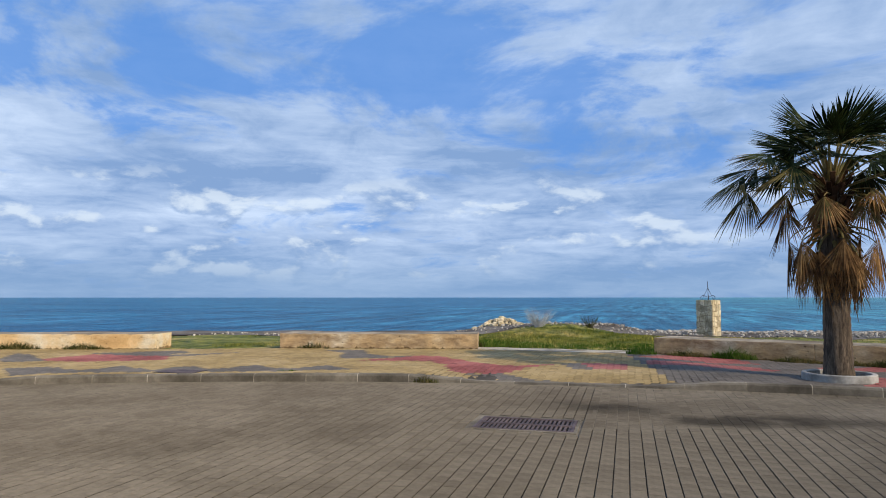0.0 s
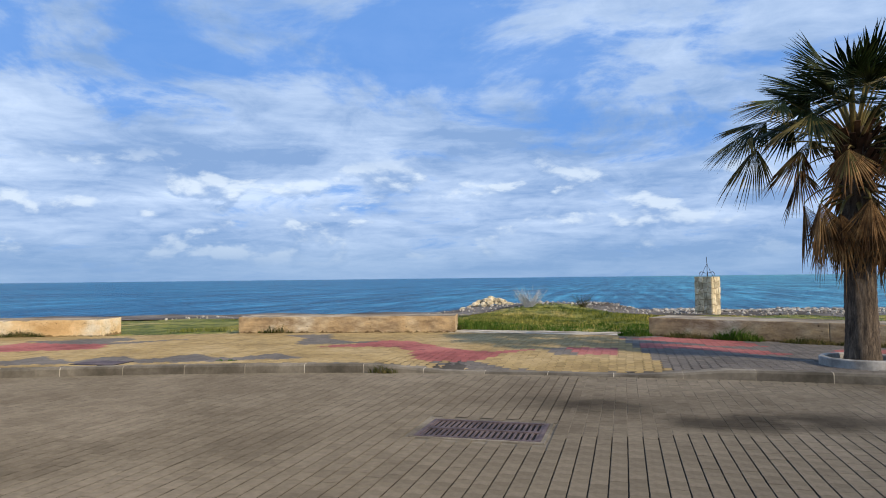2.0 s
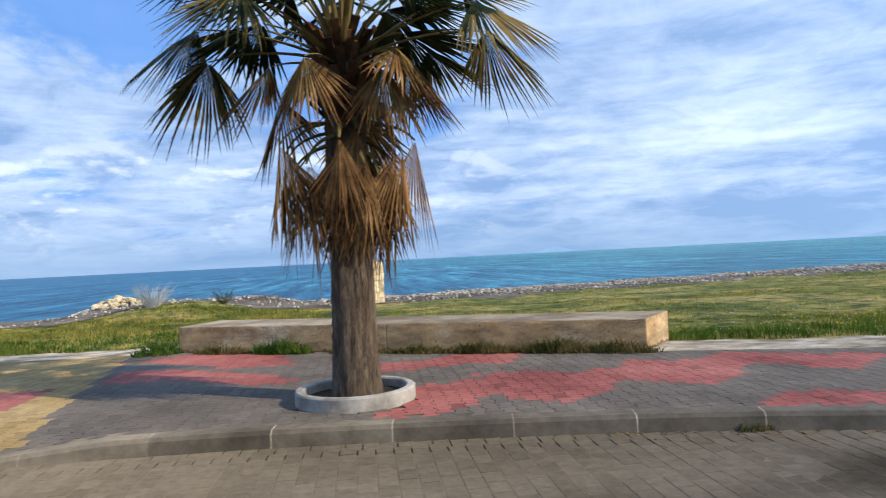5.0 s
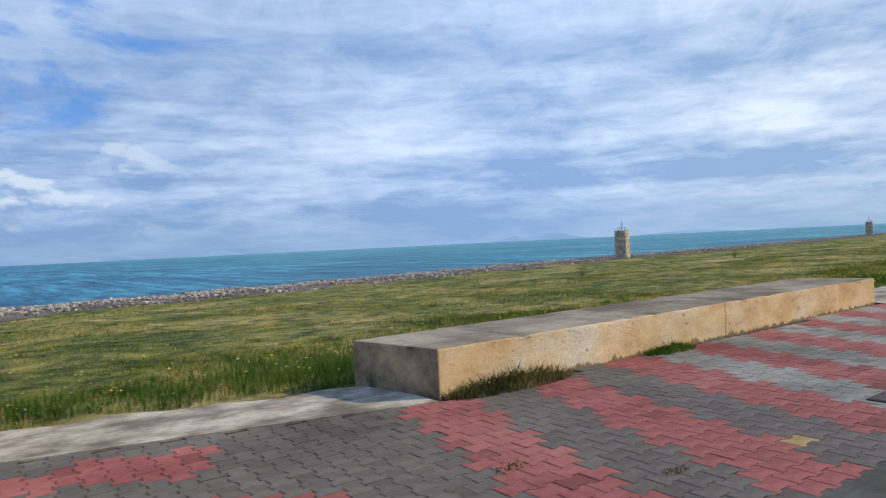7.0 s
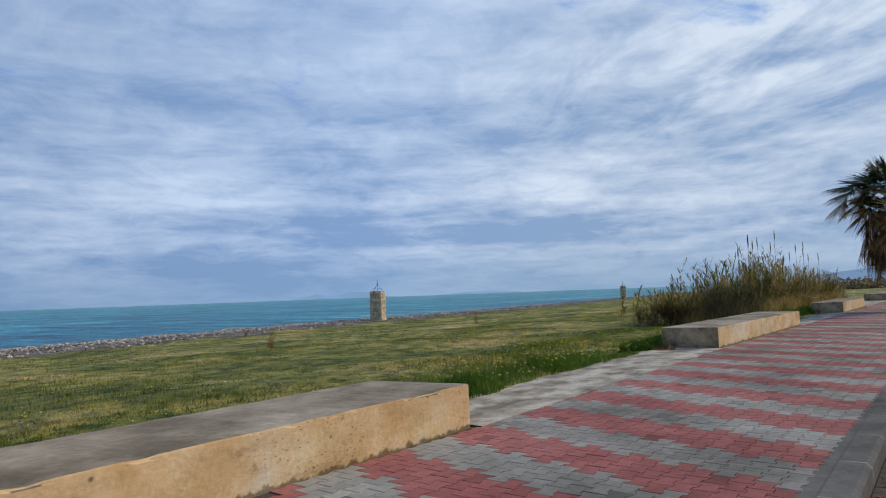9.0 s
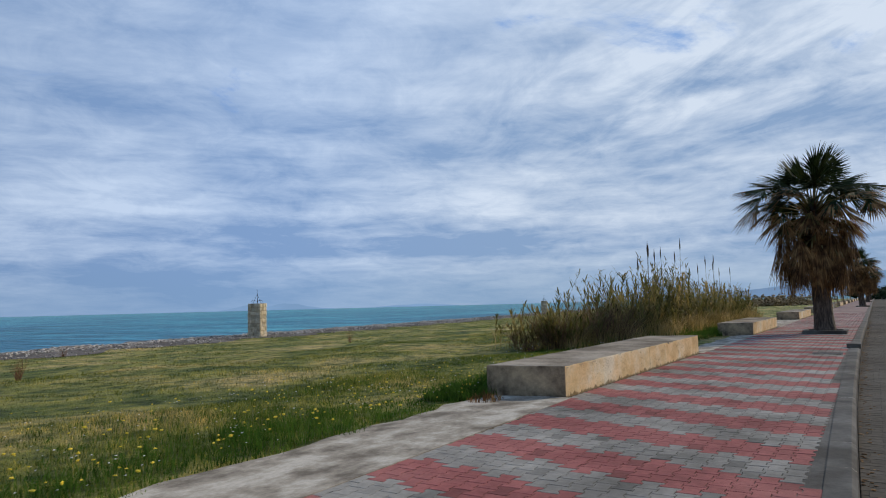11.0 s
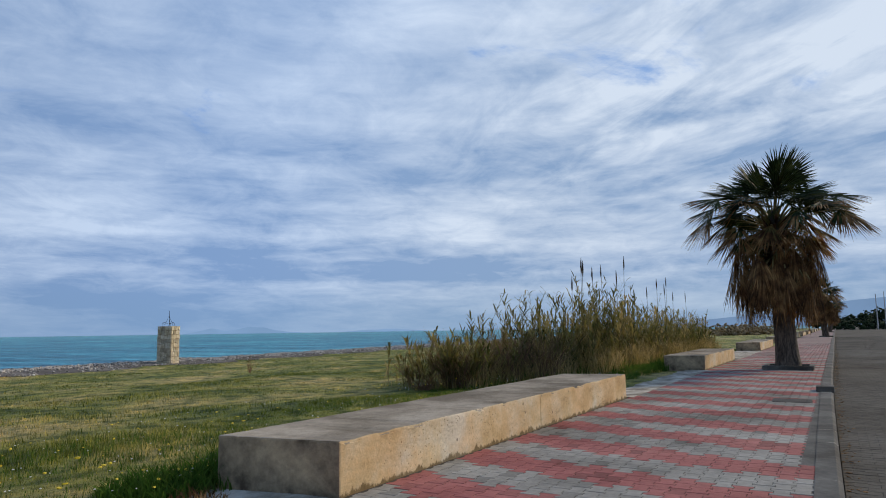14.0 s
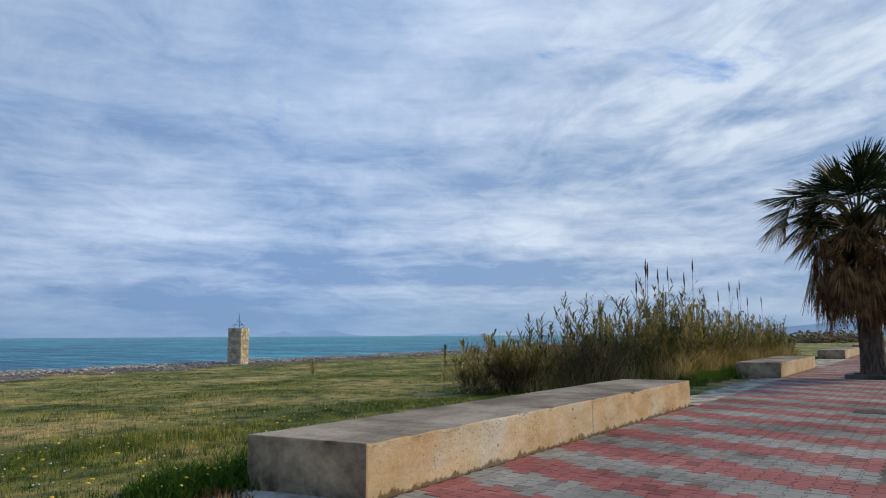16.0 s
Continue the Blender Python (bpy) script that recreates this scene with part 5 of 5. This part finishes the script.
weed(8.2, -0.50, 0.45, 0.08, 300, 0.06, M_WEED, "moss along the kerb joint")
weed(8.9, 0.1, 0.12, 0.05, 50, 0.035, M_WEED, "tuft of moss between paving blocks")
weed(8.3, 0.75, 0.14, 0.05, 50, 0.035, M_WEED, "tuft of moss between paving blocks")
weed(-3.3, 6.95, 0.4, 0.25, 400, 0.28, M_LUSH, "green weeds at the end of a seat wall", turn=0.2)
weed(-10.2, 1.0, 0.25, 0.06, 90, 0.05, M_LUSH, "moss along the kerb joint")
for x in (19.5, 26.6, 43.2, 36.0):
    weed(x, float(back_y(x)) + 1.3, 0.7, 0.35, 700, 0.36, M_LUSH, "dark green weeds beside the concrete strip")
weed(26.1, 3.9, 0.30, 0.25, 160, 0.13, M_STRAW, "withered brown leaves at the end of a seat wall")
weed(26.2, 4.5, 0.4, 0.4, 600, 0.24, M_LUSH, "dark green weeds at the end of a seat wall")


def flowers(name, count, mat, label, size, x0, x1, d0, d1):
    x = rng.uniform(x0, x1, count)
    y = back_y(x) + d0 + (d1 - d0) * rng.random(count) ** 1.6
    k = bench_clear(x, y)
    x, y = x[k], y[k]
    z = field_z(x, y) + rng.uniform(0.12, 0.26, len(x))
    st = stones(name, x, y, z, np.full(len(x), size) * rng.uniform(0.7, 1.3, len(x)), mat, rng, 0.5)
    return tagged(st, label, "flowers", kind="stuff")


flowers("yellow_flowers", 420, M_YFLOWER, "small yellow wild flowers in the grass", 0.014, 5, 36, 1.2, 6.0)
flowers("yellow_flowers", 130, M_YFLOWER, "clusters of yellow wild flowers in the lush grass", 0.019, 20, 30, 1.3, 4.5)
flowers("white_flowers", 900, M_WFLOWER, "tiny white wild flowers in the grass", 0.008, 4, 40, 1.1, 5.0)


# ---- reeds ----
def reed_bed(count):
    root = empty("reed_bed", pose(0, 0, 0), "tall stand of giant reeds, green-brown with dark plumes", "reeds", kind="stuff")
    r = np.random.default_rng(12)
    SV, SF, LV, LF4, LF3, PV, PF = [], [], [], [], [], [], []
    for i in range(count):
        t = r.random()
        x = 36.1 + 24.5 * t ** 1.15
        d0 = np.interp(x, [35, 38, 42, 61], [3.9, 3.2, 2.5, 2.2])
        y = 3.0 + d0 + abs(r.normal(0, 1.3))
        if x < 38.5 and r.random() < 0.25:
            continue
        tall = np.interp(x, [35.5, 37, 39.5, 41, 46, 52, 58, 61], [0.9, 1.4, 1.7, 2.5, 2.6, 2.3, 1.9, 1.0])
        h = tall * (0.42 + 0.72 * r.random() ** 1.3) * (0.86 + 0.5 * noise.noise(Vector((x * 0.9, y * 0.9, 2.0))))
        z0 = float(field_z(x, y)) - 0.03
        lean, la = h * r.uniform(0.03, 0.32), r.uniform(0, 6.28)
        if x < 38:
            lean, la = h * r.uniform(0.2, 0.7), r.uniform(2.2, 4.2)
        pts = [np.array((x + lean * math.cos(la) * u * u, y + lean * math.sin(la) * u * u, z0 + h * u * (1 - 0.1 * lean * u / h))) for u in np.linspace(0, 1, 6)]
        b = len(SV)
        for k, p in enumerate(pts):
            rad = 0.008 * (1 - 0.7 * k / 5)
            for j in range(3):
                SV.append((p[0] + rad * math.cos(2.094 * j), p[1] + rad * math.sin(2.094 * j), p[2]))
        for k in range(5):
            for j in range(3):
                SF.append((b + 3 * k + j, b + 3 * k + (j + 1) % 3, b + 3 * k + 3 + (j + 1) % 3, b + 3 * k + 3 + j))
        nl = int(15 + 10 * r.random())
        head = r.uniform(0, 6.28)
        for q in range(nl):
            u = 1 - 0.82 * ((q + r.random()) / nl) ** 1.25
            f = u * 5
            k0 = min(int(f), 4)
            p = pts[k0] * (1 - (f - k0)) + pts[k0 + 1] * (f - k0)
            a = head + math.pi * (q % 2) + r.normal(0, 0.45)
            ln, wd = r.uniform(0.26, 0.52) * (0.75 + 0.35 * math.sin(math.pi * min(u, 0.95))), r.uniform(0.013, 0.027)
            el = r.uniform(0.75, 1.3)
            bow = r.uniform(0.10, 0.55) if r.random() < 0.8 else r.uniform(0.7, 1.2)
            b = len(LV)
            for s, ww in ((0, 0.6), (0.35, 1.0), (0.7, 0.7)):
                o = ln * s
                zz = p[2] + o * math.sin(el) - bow * ln * s ** 2.2
                cx0, cy0 = p[0] + o * math.cos(el) * math.cos(a), p[1] + o * math.cos(el) * math.sin(a)
                LV.append((cx0 - wd * ww * math.sin(a), cy0 + wd * ww * math.cos(a), zz))
                LV.append((cx0 + wd * ww * math.sin(a), cy0 - wd * ww * math.cos(a), zz))
            LV.append((p[0] + ln * math.cos(el) * math.cos(a) * 1.05, p[1] + ln * math.cos(el) * math.sin(a) * 1.05, p[2] + ln * math.sin(el) - bow * ln))
            LF4 += [(b, b + 1, b + 3, b + 2), (b + 2, b + 3, b + 5, b + 4)]
            LF3.append((b + 4, b + 5, b + 6))
    for x, y, h in ((41.2, 5.9, 3.15), (41.6, 6.0, 3.1), (43.3, 6.2, 3.0), (44.2, 5.7, 2.95), (44.6, 6.3, 3.2), (45.4, 5.8, 3.55), (42.4, 6.6, 2.7), (49.5, 6.0, 2.7), (52.2, 6.2, 3.2), (53.0, 6.0, 3.3), (51.4, 5.7, 2.9), (54.8, 6.1, 2.7), (57.5, 6.0, 2.8)):
        z0 = float(field_z(x, y))
        lean = r.uniform(-0.14, 0.14)
        b = len(SV)
        for k in range(6):
            u = k / 5
            for j in range(3):
                SV.append((x + lean * u * u + 0.007 * math.cos(2.094 * j), y + 0.007 * math.sin(2.094 * j), z0 + h * u))
        for k in range(5):
            for j in range(3):
                SF.append((b + 3 * k + j, b + 3 * k + (j + 1) % 3, b + 3 * k + 3 + (j + 1) % 3, b + 3 * k + 3 + j))
        b = len(PV)
        for k in range(5):
            rad = (0.004, 0.02, 0.024, 0.016, 0.003)[k]
            for j in range(6):
                rr = rad * r.uniform(0.7, 1.3)
                PV.append((x + lean * (1 + 0.1 * k) + rr * math.cos(1.047 * j), y + rr * math.sin(1.047 * j), z0 + h - 0.30 + 0.13 * k))
        for k in range(4):
            for j in range(6):
                PF.append((b + 6 * k + j, b + 6 * k + (j + 1) % 6, b + 6 * k + 6 + (j + 1) % 6, b + 6 * k + 6 + j))
    child("canes", mesh_of("canes", SV, np.array(SF), [M_CANE]), root, "dry brown canes")
    child("reed_leaves", mesh_of("reed_leaves", LV, [np.array(LF4), np.array(LF3)], [M_REED]), root, "narrow drooping green leaves")
    child("plumes", mesh_of("plumes", PV, np.array(PF), [M_PLUME]), root, "dark brown plumes")


reed_bed(950)


def undergrowth(name, count, x0, x1, h, w, mat, label, seed):
    """Tall dry grass that fills the foot of the reeds."""
    r = np.random.default_rng(seed)
    x = x0 + (x1 - x0) * r.random(count)
    y = 3.0 + np.interp(x, [35, 38, 42, 61], [3.6, 2.9, 2.1, 1.9]) + np.abs(r.normal(0, 1.1, count))
    hh = h * r.uniform(0.45, 1.25, count) * np.interp(x, [x0, x0 + 2.5, x1 - 4, x1], [0.6, 1.0, 1.0, 0.6])
    V, q, t = blades(x, y, field_z(x, y), hh, w * r.uniform(0.7, 1.3, count), r, 0.9)
    return tagged(new(name, mesh_of(name, V, [q, t], [mat])), label, "grass", kind="stuff")


undergrowth("reed_undergrowth", 7500, 36.0, 61, 0.85, 0.013, M_UNDER, "tall golden-brown grass at the foot of the reeds", 31)
undergrowth("reed_undergrowth", 3500, 36.0, 60, 0.40, 0.014, M_LUSH, "green weeds at the foot of the reeds", 32)


# ---- dry bushes and stalks ----
def dry_bush(x, y, r_, h, count, mat, label, seed, category="dry bush"):
    rnd = random.Random(seed)
    z0 = float(field_z(x, y)) - 0.03
    V, F = [], []
    for i in range(count):
        a, l = rnd.uniform(0, 6.28), rnd.uniform(0.5, 1.0)
        p = Vector((rnd.uniform(-0.2, 0.2) * r_, rnd.uniform(-0.2, 0.2) * r_, 0))
        d = Vector((math.cos(a) * r_ * l, math.sin(a) * r_ * l, h * rnd.uniform(0.6, 1.1))) / 4
        prev = None
        for k in range(5):
            w = 0.006 * (1 - 0.2 * k) + 0.0015
            b = len(V)
            V += [(p.x - w, p.y, p.z), (p.x + w, p.y, p.z), (p.x, p.y + w, p.z)]
            if prev is not None:
                F += [(prev + j, prev + (j + 1) % 3, b + (j + 1) % 3, b + j) for j in range(3)]
            prev = b
            p = p + d * rnd.uniform(0.7, 1.2) + Vector((rnd.uniform(-1, 1), rnd.uniform(-1, 1), rnd.uniform(-0.6, 1))) * 0.07 * h
    ob = new("dry_bush", mesh_of("dry_bush", V, np.array(F), [mat]))
    ob.matrix_basis = pose(x, y, z0)
    tagged(ob, label, category, "dry bushes")


dry_bush(-7.8, 21.6, 0.9, 0.85, 150, M_POLE, "bare pale-twigged bush on the grassy mound", 1)
dry_bush(-5.4, 22.5, 0.6, 0.6, 60, M_WEED, "thin dry stalks on the grassy mound", 2)
dry_bush(26.5, 17.5, 0.25, 0.55, 26, M_DRYSTEM, "small dead bush in the meadow", 3)
dry_bush(42.5, 20.5, 0.2, 0.75, 22, M_DRYSTEM, "small dead bush in the meadow", 4)
dry_bush(33.8, 29.4, 0.3, 0.4, 22, M_DRYSTEM, "small dead bush by the shingle", 5)
dry_bush(36.4, 7.2, 1.3, 1.2, 170, M_DRYSTEM, "reddish-brown dead stems beside the reeds", 6)
dry_bush(35.9, 7.9, 1.1, 0.7, 90, M_DRYSTEM, "reddish-brown dead stems beside the reeds", 8)
dry_bush(38.6, 6.1, 1.1, 1.3, 150, M_DRYSTEM, "reddish-brown dead stems beside the reeds", 9)
dry_bush(37.5, 6.5, 1.0, 1.3, 150, M_DRYSTEM, "reddish-brown dead stems beside the reeds", 7)


# ---- distance ----
def silhouette(name, mat, az0, az1, heights, dist, label, category):
    """A far ridge as a solid strip on the horizon; heights in degrees of elevation."""
    n = 60
    bm = bmesh.new()
    rnd = random.Random(len(heights))
    rows = []
    for i in range(n + 1):
        t = i / n
        az = radians(az0 + (az1 - az0) * t)
        e = float(np.interp(t, [k / (len(heights) - 1) for k in range(len(heights))], heights))
        e = max(0.0, e + 0.05 * noise.noise(Vector((t * 9, dist, 0))) * min(1, e * 3))
        z = dist * math.tan(radians(e)) + 1.3
        rows.append([bm.verts.new((math.sin(az) * (dist + d), math.cos(az) * (dist + d), zz)) for d, zz in ((0, -3), (0, z * 0.5), (60, z), (160, -3))])
    for a, b in zip(rows, rows[1:]):
        for k in range(3):
            bm.faces.new((a[k], a[k + 1], b[k + 1], b[k]))
    ob = part(name, bm, mat, None, label, True)
    return tagged(ob, category=category, kind="structure")


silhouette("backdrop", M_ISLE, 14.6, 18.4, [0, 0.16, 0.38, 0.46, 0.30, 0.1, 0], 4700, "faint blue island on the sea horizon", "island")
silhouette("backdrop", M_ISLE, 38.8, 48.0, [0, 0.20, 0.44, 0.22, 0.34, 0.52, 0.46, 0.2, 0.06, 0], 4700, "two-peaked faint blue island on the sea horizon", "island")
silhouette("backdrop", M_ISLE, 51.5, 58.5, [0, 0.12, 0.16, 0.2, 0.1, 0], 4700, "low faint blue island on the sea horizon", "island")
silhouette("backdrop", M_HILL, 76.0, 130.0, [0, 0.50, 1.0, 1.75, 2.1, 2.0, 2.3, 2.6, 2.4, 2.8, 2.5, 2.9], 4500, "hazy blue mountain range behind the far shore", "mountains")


def far_tree(x, y, h, spread, seed):
    rnd = random.Random(seed)
    root = empty("far_tree", pose(x, y, ROAD_Z - 0.03), "dark evergreen tree beyond the end of the promenade", "tree", "trees at the end of the road")
    part("trunk", tube_bm([(0, 0, 0), (0.1, 0, h * 0.3), (0.1, 0.1, h * 0.7)], [0.2, 0.16, 0.06], 7), M_WOOD, root)
    n = 420
    a = np.random.default_rng(seed)
    d = a.normal(0, 1, (n, 3))
    d /= np.linalg.norm(d, axis=1)[:, None]
    rr = a.uniform(0.35, 1.0, n)[:, None] * (0.8 + 0.35 * np.sin(d[:, :1] * 4 + seed) * np.cos(d[:, 1:2] * 5))
    p = d * rr * np.array([spread, spread, h * 0.42]) + np.array([0, 0, h * 0.58])
    cr = stones("crown", p[:, 0], p[:, 1], np.maximum(p[:, 2], 0.1), a.uniform(0.15, 0.42, n), M_TREE, a, 0.7)
    cr.parent = root


for k, (x, y, h, sp) in enumerate(((236, -1.2, 3.6, 2.4), (240, -4.2, 4.2, 3.0), (238, -7.5, 5.0, 3.0), (243, -11.0, 6.2, 3.2), (240, -15.0, 6.8, 3.4), (246, -19.5, 6.5, 3.6), (244, -25, 7.0, 4.0), (248, -31, 6.5, 4.0), (250, 4.5, 3.0, 2.6), (244, -38, 6.0, 4.2))):
    far_tree(x, y, h, sp, 50 + k)
for x, y, h in ((226, -9.6, 9.0), (226, -11.4, 9.5)):
    root = empty("lamp_post", pose(x, y, ROAD_Z - 0.03), "slim pale street lamp post at the end of the road", "lamp post", "lamp posts")
    part("post", tube_bm([(0, 0, 0), (0, 0, h)], [0.14, 0.08], 8), M_POLE, root)
    part("head", box_bm(0.7, 0.22, 0.1, (-0.3, 0, h), 0.02), M_POLE, root)
hedge_x, hedge_y = rng.uniform(228, 232, 900), rng.uniform(-40, 1.0, 900)
hd = stones("hedge", hedge_x, hedge_y, rng.uniform(-0.1, 2.2, 900), rng.uniform(0.25, 0.5, 900), M_TREE, rng, 0.8)
tagged(hd, "dark green hedge across the far end of the road", "hedge", kind="stuff")
for k, (x, y, r_, h_) in enumerate(((128, 13, 4.0, 1.1), (136, 11, 4.5, 1.2), (143, 15, 4.5, 1.2), (150, 12, 5.0, 1.3))):
    m_ = 420
    a_ = np.random.default_rng(80 + k)
    d_ = a_.normal(0, 0.5, (m_, 3))
    sb = stones("dry_shrub", d_[:, 0] * r_, d_[:, 1] * r_, np.abs(d_[:, 2]) * h_, a_.uniform(0.12, 0.3, m_), M_DUNE, a_, 0.7)
    sb.matrix_basis = pose(x, y, float(field_z(x, y)) + 0.05)
    tagged(sb, "large brownish shrub at the edge of the far meadow", "shrub", "far shrubs")
tb = empty("picnic_table", pose(82, 9.5, float(field_z(82, 9.5)), 0, 0, 25), "weathered grey wooden picnic table in the meadow", "picnic table")
part("tabletop", box_bm(1.9, 0.8, 0.06, (0, 0, 0.74), 0.01), M_WOOD, tb)
for s in (-1, 1):
    part("seat", box_bm(1.9, 0.3, 0.05, (0, s * 0.75, 0.45), 0.01), M_WOOD, tb)
    part("leg", box_bm(0.08, 1.5, 0.08, (s * 0.7, 0, 0.40), 0.01), M_WOOD, tb)
    for q in (-1, 1):
        part("leg", tube_bm([(s * 0.7, q * 0.75, 0), (s * 0.7, q * 0.3, 0.72)], [0.05, 0.05], 6), M_WOOD, tb)

# ---- dry leaves and grit in the gutter ----
n = 900
gx_ = np.concatenate([rng.uniform(2.0, 20.0, 250), rng.uniform(20.0, 60.0, n - 250)])
gy_ = kerb_y(gx_) - 0.23 - np.abs(rng.normal(0, 0.07, n))
litter = stones("leaf_litter", gx_, gy_, np.full(n, ROAD_Z + 0.004), rng.uniform(0.008, 0.022, n), M_STRAW, rng, 0.18)
tagged(litter, "dry brown leaves gathered in the gutter along the kerb", "leaf litter", kind="stuff")
